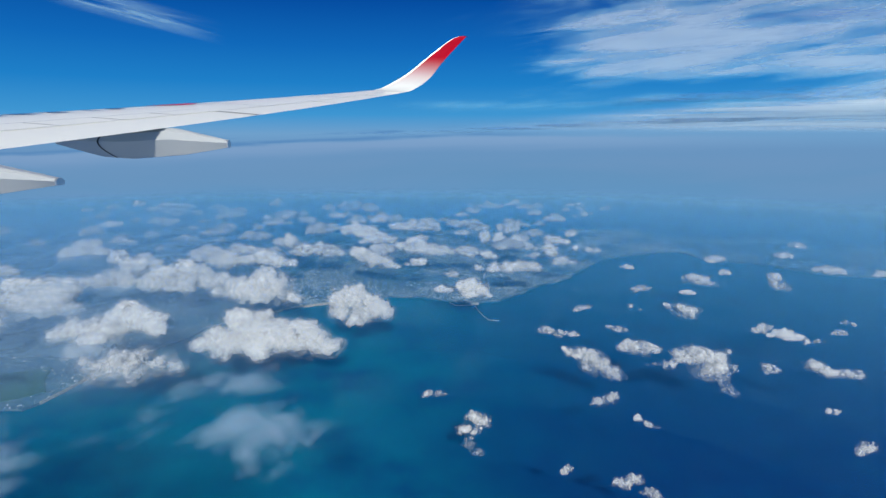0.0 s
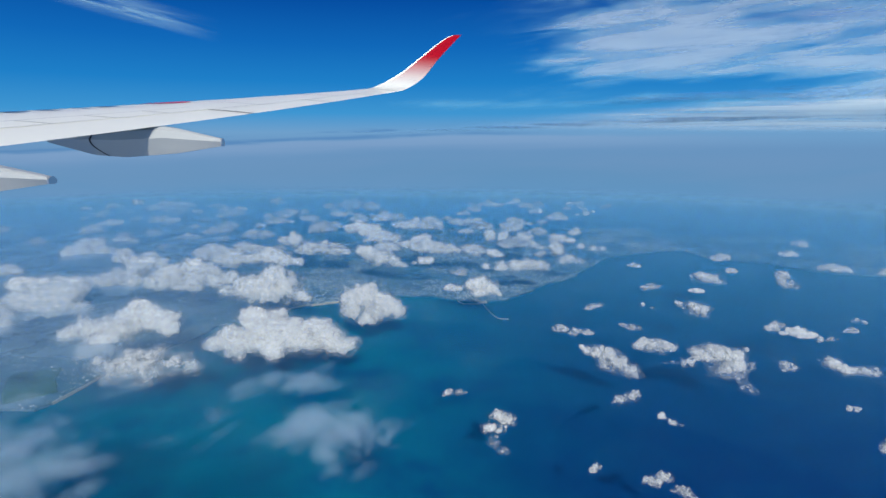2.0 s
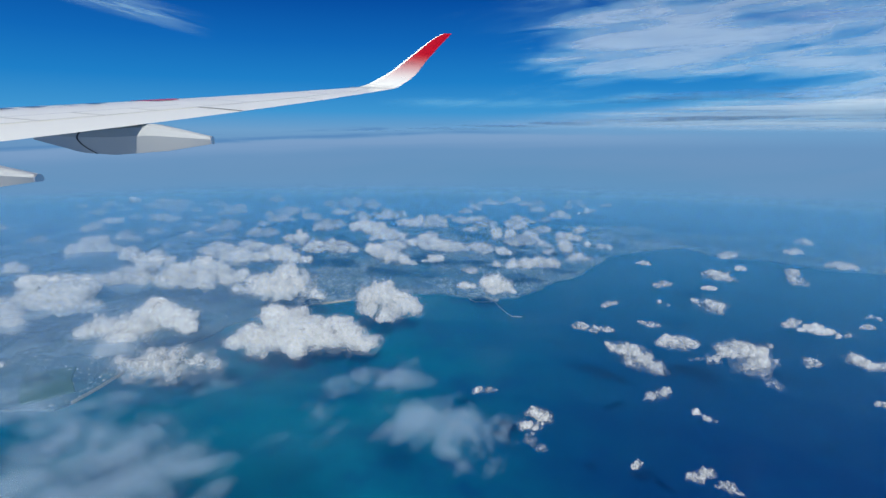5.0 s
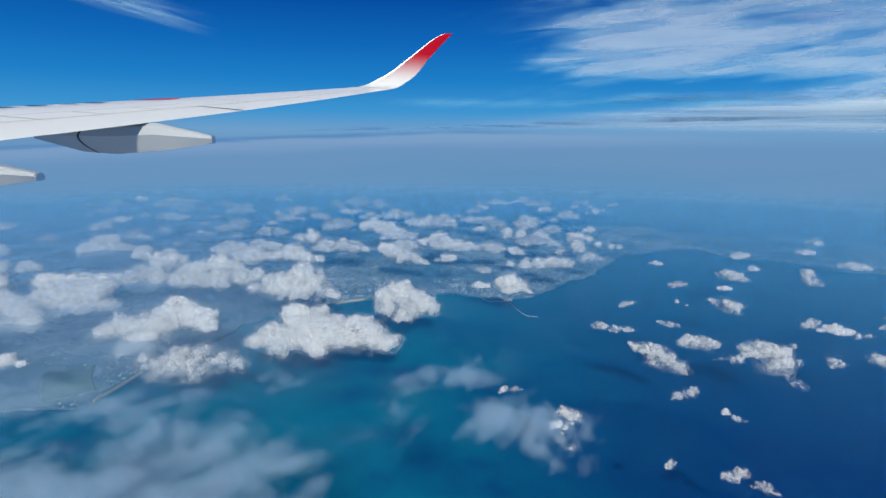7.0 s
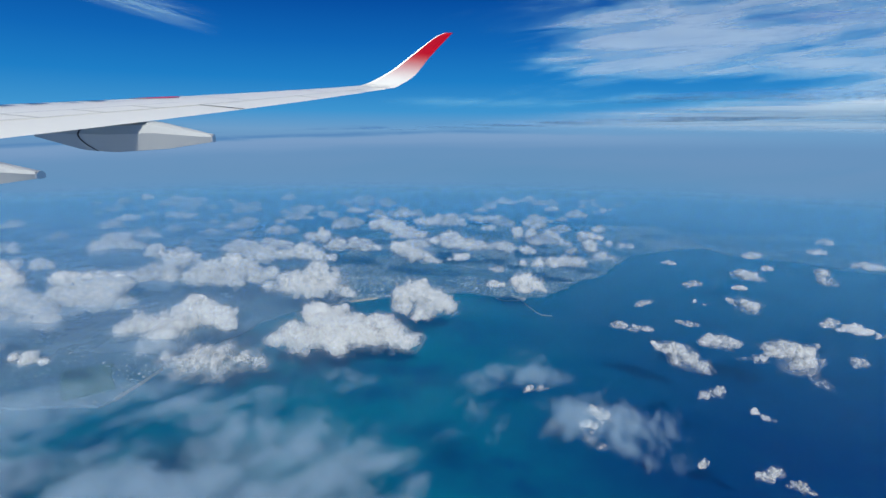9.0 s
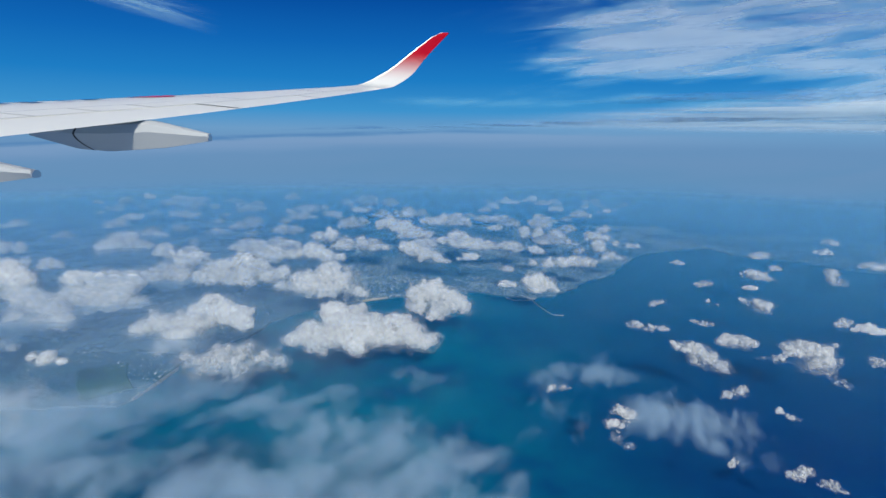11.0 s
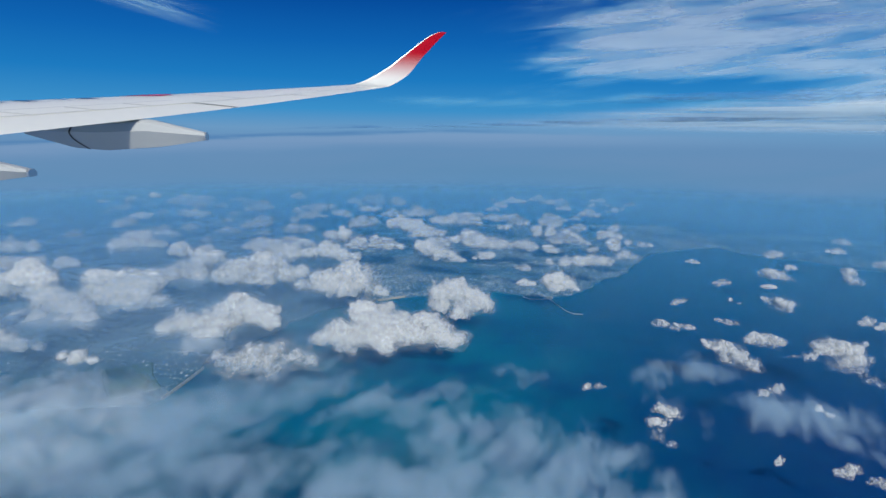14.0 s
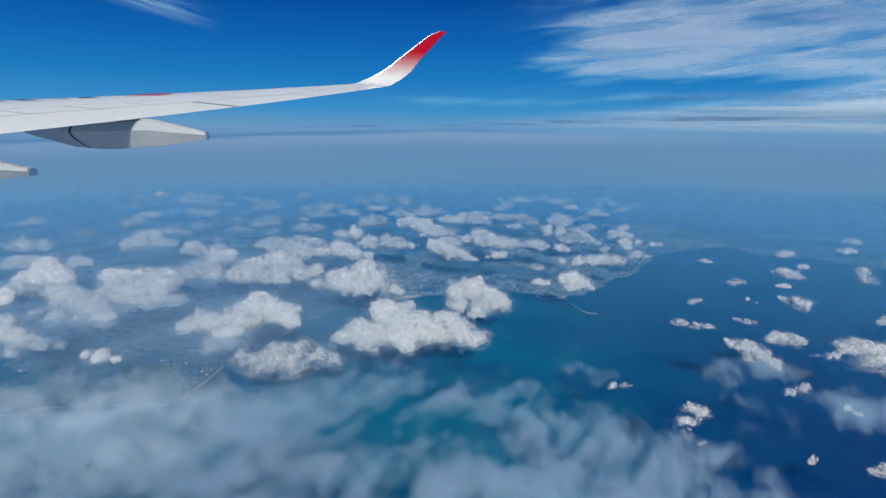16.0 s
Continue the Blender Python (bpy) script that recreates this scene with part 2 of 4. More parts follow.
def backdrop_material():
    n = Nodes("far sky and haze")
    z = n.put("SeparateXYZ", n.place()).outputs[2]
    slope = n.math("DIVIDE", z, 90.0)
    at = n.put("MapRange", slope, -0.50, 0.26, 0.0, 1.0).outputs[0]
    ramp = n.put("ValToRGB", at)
    # haze is painted as glow in the stops below the horizon
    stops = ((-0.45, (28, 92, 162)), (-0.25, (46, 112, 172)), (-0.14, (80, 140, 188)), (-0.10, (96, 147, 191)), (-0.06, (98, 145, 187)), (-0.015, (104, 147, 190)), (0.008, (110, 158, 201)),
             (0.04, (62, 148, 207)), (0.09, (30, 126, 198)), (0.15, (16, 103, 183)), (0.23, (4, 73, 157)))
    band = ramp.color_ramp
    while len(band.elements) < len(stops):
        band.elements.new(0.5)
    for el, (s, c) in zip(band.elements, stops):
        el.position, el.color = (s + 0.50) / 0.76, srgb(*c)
    # thin far layers of cloud lie along the edge of the haze
    side, lift = sky_frame(n)
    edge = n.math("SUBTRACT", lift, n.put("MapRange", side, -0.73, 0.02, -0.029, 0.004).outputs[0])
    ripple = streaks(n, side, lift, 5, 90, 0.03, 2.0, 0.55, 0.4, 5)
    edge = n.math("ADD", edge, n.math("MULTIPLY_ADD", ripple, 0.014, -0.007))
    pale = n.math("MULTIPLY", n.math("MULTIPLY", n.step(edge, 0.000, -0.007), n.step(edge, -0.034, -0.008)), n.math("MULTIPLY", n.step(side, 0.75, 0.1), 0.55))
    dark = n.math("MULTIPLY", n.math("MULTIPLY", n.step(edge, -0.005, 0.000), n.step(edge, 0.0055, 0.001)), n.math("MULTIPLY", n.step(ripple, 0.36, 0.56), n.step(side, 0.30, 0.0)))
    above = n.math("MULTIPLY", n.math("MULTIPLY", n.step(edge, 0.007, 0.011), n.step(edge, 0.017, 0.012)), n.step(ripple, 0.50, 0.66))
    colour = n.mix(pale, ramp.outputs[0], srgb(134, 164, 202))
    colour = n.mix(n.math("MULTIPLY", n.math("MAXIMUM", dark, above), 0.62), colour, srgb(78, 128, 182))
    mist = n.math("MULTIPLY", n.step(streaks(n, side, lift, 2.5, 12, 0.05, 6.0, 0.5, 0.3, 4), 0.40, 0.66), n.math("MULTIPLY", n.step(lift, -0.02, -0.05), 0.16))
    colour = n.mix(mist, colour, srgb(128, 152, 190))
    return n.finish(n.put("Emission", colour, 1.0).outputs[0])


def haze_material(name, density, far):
    """Haze of the lower air, put into a tinted see-through sheet: it thins out towards eye level."""
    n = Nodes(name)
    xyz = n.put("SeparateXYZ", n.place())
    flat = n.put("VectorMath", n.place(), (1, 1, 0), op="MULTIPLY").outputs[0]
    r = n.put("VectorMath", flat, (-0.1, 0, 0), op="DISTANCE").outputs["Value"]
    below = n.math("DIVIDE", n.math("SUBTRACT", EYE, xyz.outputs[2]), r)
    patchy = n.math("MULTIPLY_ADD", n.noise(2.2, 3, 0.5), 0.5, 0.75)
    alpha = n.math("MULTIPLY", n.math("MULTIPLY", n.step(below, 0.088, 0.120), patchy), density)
    # scattered light is put into the tint: bluer near, paler far
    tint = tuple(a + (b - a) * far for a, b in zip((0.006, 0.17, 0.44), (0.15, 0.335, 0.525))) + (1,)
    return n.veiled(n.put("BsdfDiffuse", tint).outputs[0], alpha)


SEA, LAND, BACKDROP = sea_material(), land_material(), backdrop_material()
# Unseen glowing floor, added to brighten the wing and fairings from below.
def fill_floor_material():
    n = Nodes("glowing fill floor")
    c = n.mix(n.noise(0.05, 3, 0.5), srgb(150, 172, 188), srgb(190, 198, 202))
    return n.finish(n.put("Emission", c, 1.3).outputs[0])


FILL_FLOOR = fill_floor_material()
WHITE = plain("white aircraft paint", (0.91, 0.895, 0.80, 1), 0.30, 0, 0.3, 0.05, 3.0)
GREY = plain("grey fairing paint", (0.40, 0.415, 0.42, 1), 0.35, 0, 0.2, 0.06, 4.0)
SEAL = plain("black rubber seal", (0.015, 0.016, 0.02, 1), 0.6)
SEAM = plain("grey panel seam", (0.36, 0.37, 0.40, 1), 0.6)
NAVY = plain("navy blue lettering", (0.02, 0.09, 0.26, 1), 0.4)
RED = plain("red roundel paint", (0.62, 0.02, 0.08, 1), 0.35)
METAL = plain("bare metal edge", (0.55, 0.56, 0.58, 1), 0.35, 0.8)


def winglet_material():
    n = Nodes("shade-dimmed white to red winglet paint")
    z = n.put("SeparateXYZ", n.place()).outputs[2]
    # the white end is darkened in colour to imitate shade on the winglet
    c = n.mix(n.step(z, 2.5, 4.0), (0.56, 0.565, 0.555, 1), (0.36, 0.0015, 0.014, 1))
    return n.finish(n.principled(c, 0.5, 0, None, 0.0, 0.08))


WINGLET = winglet_material()


# ---- mesh helpers ----
def mesh_of(name, verts, faces, material, smooth=True):
    me = bpy.data.meshes.new(name)
    me.from_pydata([tuple(map(float, v)) for v in verts], [], [tuple(map(int, q)) for q in faces])
    me.materials.append(material)
    if smooth:
        me.polygons.foreach_set("use_smooth", [True] * len(me.polygons))
    me.update()
    return me


def part(name, me, parent=None, label=""):
    ob = new(name, me)
    if parent:
        ob.parent = parent
    return tagged(ob, label)


def empty(name, m=None):
    ob = new(name)
    ob.empty_display_size = 0.02
    if m:
        ob.matrix_world = m
    return ob


rng = np.random.default_rng(7)
LATTICE = rng.random((32, 32, 32))


def value_noise(p):
    """Smooth noise, 0 to 1, at an array of places."""
    i = np.floor(p).astype(int)
    f = p - i
    f = f * f * (3 - 2 * f)
    i &= 31
    j = (i + 1) & 31
    x0, y0, z0, x1, y1, z1 = i[..., 0], i[..., 1], i[..., 2], j[..., 0], j[..., 1], j[..., 2]
    u, v, w = f[..., 0], f[..., 1], f[..., 2]
    a = LATTICE[x0, y0, z0] * (1 - u) + LATTICE[x1, y0, z0] * u
    b = LATTICE[x0, y1, z0] * (1 - u) + LATTICE[x1, y1, z0] * u
    c = LATTICE[x0, y0, z1] * (1 - u) + LATTICE[x1, y0, z1] * u
    d = LATTICE[x0, y1, z1] * (1 - u) + LATTICE[x1, y1, z1] * u
    return (a * (1 - v) + b * v) * (1 - w) + (c * (1 - v) + d * v) * w


def billows(p, octaves=4, gain=0.5):
    """Round heaps with sharp creases between them, as cumulus has; about -0.5 to 0.5."""
    total, amp, norm = 0, 1.0, 0
    for k in range(octaves):
        total = total + amp * np.abs(2 * value_noise(p * 2.03 ** k + 17.3 * k) - 1)
        norm += amp
        amp *= gain
    return total / norm - 0.33


def waves(p, octaves=4, gain=0.5):
    total, amp, norm = 0, 1.0, 0
    for k in range(octaves):
        total = total + amp * (value_noise(p * 2.03 ** k + 9.1 * k) - 0.5)
        norm += amp
        amp *= gain
    return total / norm


def level_surface(field, level, origin, step):
    """The surface on which a field on a grid takes the value level, as quads (surface nets)."""
    f = field - level
    s = f > 0
    corners = [(a, b, c) for a in (0, 1) for b in (0, 1) for c in (0, 1)]
    nx, ny, nz = (n - 1 for n in f.shape)

    def cell(arr, o):
        return arr[o[0]:o[0] + nx, o[1]:o[1] + ny, o[2]:o[2] + nz]

    count = sum(cell(s, o).astype(int) for o in corners)
    mixed = (count > 0) & (count < 8)
    if not mixed.any():
        return None
    number = np.full(mixed.shape, -1)
    number[mixed] = np.arange(mixed.sum())
    where = np.argwhere(mixed)
    total, hits = np.zeros((len(where), 3)), np.zeros(len(where))
    for o in corners:
        for axis in range(3):
            if o[axis]:
                continue
            q = list(o)
            q[axis] = 1
            fa, fb = cell(f, o)[mixed], cell(f, q)[mixed]
            cut = (fa > 0) != (fb > 0)
            t = np.where(cut, fa / np.where(cut, fa - fb, 1), 0)
            pt = np.tile(np.array(o, float), (len(where), 1))
            pt[:, axis] += t
            total += pt * cut[:, None]
            hits += cut
    verts = (where + total / hits[:, None]) * step + origin
    faces = []
    for axis in range(3):
        b, c = [(1, 2), (2, 0), (0, 1)][axis]
        lo, hi = [slice(None)] * 3, [slice(None)] * 3
        lo[axis], hi[axis] = slice(0, -1), slice(1, None)
        sa, sb = s[tuple(lo)], s[tuple(hi)]
        for flip in (False, True):
            hit = np.argwhere((sa & ~sb) if not flip else (~sa & sb))
            hit = hit[(hit[:, b] > 0) & (hit[:, c] > 0)]
            lim = (nx, ny, nz)
            hit = hit[(hit[:, b] < lim[b]) & (hit[:, c] < lim[c])]
            quad = []
            for db, dc in ((1, 1), (0, 1), (0, 0), (1, 0)):
                h = hit.copy()
                h[:, b] -= db
                h[:, c] -= dc
                quad.append(number[h[:, 0], h[:, 1], h[:, 2]])
            quad = np.stack(quad[::-1] if flip else quad, 1)
            faces.append(quad[(quad >= 0).all(1)])
    return verts, np.concatenate(faces)


def quads_mesh(name, verts, faces, material):
    me = bpy.data.meshes.new(name)
    me.vertices.add(len(verts))
    me.vertices.foreach_set("co", verts.astype(np.float32).ravel())
    me.loops.add(faces.size)
    me.loops.foreach_set("vertex_index", faces.astype(np.int32).ravel())
    me.polygons.add(len(faces))
    me.polygons.foreach_set("loop_start", np.arange(0, faces.size, 4, dtype=np.int32))
    me.materials.append(material)
    me.update(calc_edges=True)
    me.validate()
    me.polygons.foreach_set("use_smooth", [True] * len(me.polygons))
    me.update()
    return me


# ---- sea, island, far sky ----
def drop(r):
    """The sea bends away beyond two metres of the model, so that it has a horizon of its own."""
    return -0.05 * np.maximum(0, r - 2.0) ** 2


def build_sea():
    rings = np.concatenate([np.linspace(0.02, 2.0, 24), np.linspace(2.1, 5.5, 40)])
    n = 128
    verts = [(0, 0, 0)]
    for r in rings:
        for k in range(n):
            a = 2 * math.pi * k / n
            verts.append((r * math.cos(a) - 0.1, r * math.sin(a), drop(r)))
    faces = [(0, 1 + k, 1 + (k + 1) % n) for k in range(n)]
    for i in range(len(rings) - 1):
        for k in range(n):
            a, b = 1 + i * n + k, 1 + i * n + (k + 1) % n
            faces.append((a, a + n, b + n, b))
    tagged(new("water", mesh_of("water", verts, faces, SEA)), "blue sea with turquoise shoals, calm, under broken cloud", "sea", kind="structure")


def build_backdrop():
    """All round: glowing far haze below, sky above; and an unseen floor added to light the wing from below."""
    verts, faces, floor, n = [(0, 0, -110)], [], [], 96
    for k in range(n):
        a = 2 * math.pi * k / n
        for z in (-110, 40):
            verts.append((90 * math.sin(a), 90 * math.cos(a), z))
    for k in range(n):
        i, j = 1 + 2 * k, 1 + 2 * ((k + 1) % n)
        faces.append((i, i + 1, j + 1, j))
        floor.append((0, i, j))
    tagged(new("backdrop", mesh_of("backdrop", verts, floor, FILL_FLOOR)), "unseen glowing floor that brightens the wing from below", "haze", kind="structure")
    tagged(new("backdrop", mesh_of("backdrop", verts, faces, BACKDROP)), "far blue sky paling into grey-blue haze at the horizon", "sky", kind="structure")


build_sea()
build_backdrop()


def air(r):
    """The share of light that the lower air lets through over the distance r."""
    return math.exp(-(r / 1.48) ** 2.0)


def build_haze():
    """The hazy lower air, imitated by see-through round sheets one behind another."""
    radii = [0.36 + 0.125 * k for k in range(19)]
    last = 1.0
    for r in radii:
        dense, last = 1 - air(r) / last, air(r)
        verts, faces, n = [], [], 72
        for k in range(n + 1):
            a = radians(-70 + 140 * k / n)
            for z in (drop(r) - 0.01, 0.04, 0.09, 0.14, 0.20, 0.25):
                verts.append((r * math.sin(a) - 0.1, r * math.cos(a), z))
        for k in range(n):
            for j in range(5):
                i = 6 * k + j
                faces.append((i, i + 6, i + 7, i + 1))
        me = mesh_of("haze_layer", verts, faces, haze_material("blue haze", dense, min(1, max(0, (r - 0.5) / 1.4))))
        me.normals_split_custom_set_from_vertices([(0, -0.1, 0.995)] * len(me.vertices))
        tagged(new("haze_layer", me), "see-through round sheet imitating blue haze over the sea", "haze", kind="structure")


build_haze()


def ragged(points, amount, rounds, seed):
    """A coastline: each stretch between two points is broken up again and again."""
    r = random.Random(seed)
    pts = [Vector(p) for p in points]
    for k in range(rounds):
        out = []
        for a, b in zip(pts, pts[1:]):
            d = b - a
            out += [a, (a + b) / 2 + Vector((-d.y, d.x)) * r.uniform(-amount, amount)]
        pts = out + [pts[-1]]
    return pts


COAST = [(-0.70, 0.54), (-0.54, 0.556), (-0.452, 0.559), (-0.443, 0.578), (-0.435, 0.65), (-0.416, 0.712), (-0.39, 0.753), (-0.365, 0.823),
         (-0.288, 0.905), (-0.222, 0.95), (-0.098, 0.996), (0.016, 0.967), (0.045, 0.95), (0.097, 0.967), (0.155, 1.023), (0.198, 1.084), (0.266, 1.139),
         (0.325, 1.231), (0.412, 1.333), (0.487, 1.372), (0.60, 1.407), (0.618, 1.32), (0.714, 1.271), (0.792, 1.168), (0.916, 1.129), (1.25, 1.12)]
FAR_COAST = [(1.4, 1.35), (1.06, 1.583), (0.917, 1.648), (0.741, 1.751), (0.653, 2.0), (0.2, 2.25), (-0.4, 2.2), (-0.8, 1.75), (-1.15, 1.30), (-1.15, 0.90), (-0.95, 0.6), (-0.70, 0.54)]


def build_island():
    shore = ragged(COAST, 0.10, 4, 3) + ragged(FAR_COAST, 0.16, 3, 4)[:-1]
    bm = bmesh.new()
    near = len(ragged(COAST, 0.10, 4, 3))
    rim = [bm.verts.new((p.x, p.y, 0.0025 if k < near else -0.001 + drop(math.hypot(p.x + 0.1, p.y)))) for k, p in enumerate(shore)]
    top = bm.faces.new(rim)
    foot = [bm.verts.new((v.co.x, v.co.y, v.co.z - 0.006)) for v in rim]
    for k in range(len(rim)):
        j = (k + 1) % len(rim)
        bm.faces.new((rim[k], foot[k], foot[j], rim[j]))
    bmesh.ops.triangulate(bm, faces=[top])
    bmesh.ops.recalc_face_normals(bm, faces=bm.faces)
    me = bpy.data.meshes.new("island")
    bm.to_mesh(me)
    bm.free()
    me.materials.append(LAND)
    ob = tagged(new("island", me), "low island tinted haze blue, with dense pale towns along its coast", "island")
    return ob, shore


island, SHORE = build_island()


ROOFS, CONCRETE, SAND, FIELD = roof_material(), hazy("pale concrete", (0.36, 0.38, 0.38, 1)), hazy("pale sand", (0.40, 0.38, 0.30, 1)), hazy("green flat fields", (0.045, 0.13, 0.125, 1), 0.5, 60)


def on_land(p):
    """Which of the places lie inside the shore."""
    x, y = p[:, 0], p[:, 1]
    inside = np.zeros(len(p), bool)
    for a, b in zip(SHORE, SHORE[1:] + SHORE[:1]):
        cross = (a.y > y) != (b.y > y)
        with np.errstate(divide="ignore", invalid="ignore"):
            at = (b.x - a.x) * (y - a.y) / (b.y - a.y) + a.x
        inside ^= cross & (x < at)
    return inside


def build_town(count, x0, x1, y0, y1, seed, low, label):
    """Houses and blocks as small boxes, crowded where the town is dense."""
    r = np.random.default_rng(seed)
    p = np.stack([r.uniform(x0, x1, count), r.uniform(y0, y1, count)], 1)
    crowd = waves(np.stack([p[:, 0] * 9, p[:, 1] * 9, 0 * p[:, 0] + seed], 1), 4)
    p = p[on_land(p) & (crowd > low + r.normal(0, 0.06, count))]
    n = len(p)
    w, d, h = r.gamma(2.2, 0.00050, n) + 0.0003, r.gamma(2.2, 0.00042, n) + 0.0003, r.gamma(2, 0.0003, n) + 0.0002
    turn = np.round(waves(np.stack([p[:, 0] * 5, p[:, 1] * 5, 0 * p[:, 0]], 1), 2) * 12) * 0.5
    c, sn = np.cos(turn), np.sin(turn)
    verts = np.zeros((n, 8, 3))
    for k, (a, b, z) in enumerate(((-1, -1, 0), (1, -1, 0), (1, 1, 0), (-1, 1, 0), (-1, -1, 1), (1, -1, 1), (1, 1, 1), (-1, 1, 1))):
        verts[:, k, 0] = p[:, 0] + c * a * w / 2 - sn * b * d / 2
        verts[:, k, 1] = p[:, 1] + sn * a * w / 2 + c * b * d / 2
        verts[:, k, 2] = 0.0024 + z * h
    cube = np.array(((4, 5, 6, 7), (0, 1, 5, 4), (1, 2, 6, 5), (2, 3, 7, 6), (3, 0, 4, 7)))
    faces = (np.arange(n)[:, None, None] * 8 + cube[None]).reshape(-1, 4)
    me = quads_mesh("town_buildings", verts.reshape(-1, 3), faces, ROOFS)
    me.polygons.foreach_set("use_smooth", [False] * len(me.polygons))
    tagged(new("town_buildings", me), label, "buildings", kind="stuff")


build_town(130000, -0.30, 0.62, 0.93, 1.75, 1, -0.02, "dense pale town of small houses and blocks")
build_town(12000, -0.75, -0.20, 0.56, 1.20, 2, 0.08, "scattered pale villages among fields")
build_town(22000, 0.45, 1.25, 1.10, 1.65, 3, 0.03, "pale coastal town beyond the bay")


def strip(name, points, wide, z, high, material, label, category):
    """A raised band along a line: a mole, a runway, a beach."""
    bm = bmesh.new()
    pts = [Vector((*p, 0)) for p in points]
    rows = []
    for k, p in enumerate(pts):
        d = (pts[min(k + 1, len(pts) - 1)] - pts[max(k - 1, 0)]).normalized()
        side = Vector((-d.y, d.x, 0)) * wide / 2
        rows.append([bm.verts.new(q) for q in (p - side + Vector((0, 0, z)), p - side * 0.8 + Vector((0, 0, z + high)), p + side * 0.8 + Vector((0, 0, z + high)), p + side + Vector((0, 0, z)))])
    for a, b in zip(rows, rows[1:]):
        for k in range(3):
            bm.faces.new((a[k], a[k + 1], b[k + 1], b[k]))
    bm.faces.new(rows[0][::-1])
    bm.faces.new(rows[-1])
    bmesh.ops.recalc_face_normals(bm, faces=bm.faces)
    me = bpy.data.meshes.new(name)
    bm.to_mesh(me)
    bm.free()
    me.materials.append(material)
    return tagged(new(name, me), label, category)


strip("breakwater", ((0.055, 0.948), (0.060, 0.915), (0.068, 0.880), (0.074, 0.866), (0.090, 0.862)), 0.0009, -0.001, 0.0024, CONCRETE, "long thin concrete breakwater reaching out from the harbour", "breakwater")
strip("breakwater", ((0.012, 0.962), (0.022, 0.945), (0.052, 0.946)), 0.0014, -0.001, 0.0024, CONCRETE, "short bent concrete harbour mole", "breakwater")
strip("quay", ((0.040, 0.972), (0.052, 0.952), (0.062, 0.955)), 0.008, -0.001, 0.0042, CONCRETE, "pale concrete harbour quay with sheds", "quay")
strip("sea_wall", ((-0.430, 0.655), (-0.436, 0.615), (-0.444, 0.575)), 0.0016, 0.0, 0.0034, CONCRETE, "pale concrete sea wall along the flat shore", "sea wall")
strip("sandy_beach", ((-0.285, 0.905), (-0.255, 0.928), (-0.222, 0.945), (-0.195, 0.958)), 0.0030, 0.0, 0.0032, SAND, "pale narrow sandy beach along the coast", "beach")
strip("field", ((-0.52, 0.66), (-0.50, 0.62), (-0.475, 0.585)), 0.060, 0.0, 0.0032, FIELD, "flat green fields behind the sea wall", "field")


# ---- wing ----
def trailing(y):
    return Vector((-1.5 - 0.404 * (27 - y), y, 0.055 + 0.122 * (y - 10.5) + 0.001 * (y - 10.5) ** 2))


def leading(y):
    t = trailing(y)
    return Vector((-3.4 - 0.70 * (27 - y), y, t.z + 0.0 + 0.006 * (27 - y)))


def wing_point(le, te, span, c, side, thick):
    """A point of the section from le to te at the share c of its chord, on the upper (+1) or lower (-1) side."""
    chord = te - le
    up = chord.cross(span).normalized()
    t = 5 * (0.2969 * math.sqrt(c) - 0.126 * c - 0.3516 * c * c + 0.2843 * c ** 3 - 0.1036 * c ** 4) * thick
    return le + chord * c + up * chord.length * (t * (0.80 if side > 0 else -0.95))


def sections_straight(ys):
    return [(leading(y), trailing(y), Vector((0, 1, 0.13)), 0.105 - 0.001 * (y - 4)) for y in ys]


def loft(name, sections, c0, c1, material, parent, label="", lift=0.0, n=14):
    """A closed skin through wing sections, over the chord from c0 to c1."""
    share = [c0 + (c1 - c0) * (0.5 - 0.5 * math.cos(math.pi * k / n)) for k in range(n + 1)]
    verts, faces = [], []
    for le, te, span, thick in sections:
        ring = [wing_point(le, te, span, c, 1, thick) + Vector((0, 0, lift)) for c in share] + [wing_point(le, te, span, c, -1, thick) for c in reversed(share)]
        verts += ring
    m = 2 * (n + 1)
    for i in range(len(sections) - 1):
        for k in range(m):
            a, b = i * m + k, i * m + (k + 1) % m
            faces.append((a, b, b + m, a + m))
    faces.append(tuple(range(m - 1, -1, -1)))
    faces.append(tuple(range((len(sections) - 1) * m, len(sections) * m)))
    me = mesh_of(name, verts, faces, material)
    bm = bmesh.new()
    bm.from_mesh(me)
    bmesh.ops.remove_doubles(bm, verts=bm.verts, dist=0.0005)
    bmesh.ops.recalc_face_normals(bm, faces=bm.faces)
    bm.to_mesh(me)
    bm.free()
    me.set_sharp_from_angle(angle=radians(40))
    return part(name, me, parent, label)


def curve_through(points, n):
    """Catmull-Rom points through the given ones."""
    p = [2 * points[0] - points[1]] + points + [2 * points[-1] - points[-2]]
    out = []
    for i in range(1, len(p) - 2):
        for k in range(n):
            t = k / n
            a, b, c, d = p[i - 1:i + 3]
            out.append(0.5 * (2 * b + (c - a) * t + (2 * a - 5 * b + 4 * c - d) * t * t + (3 * b - a - 3 * c + d) * t ** 3))
    return out + [points[-1]]


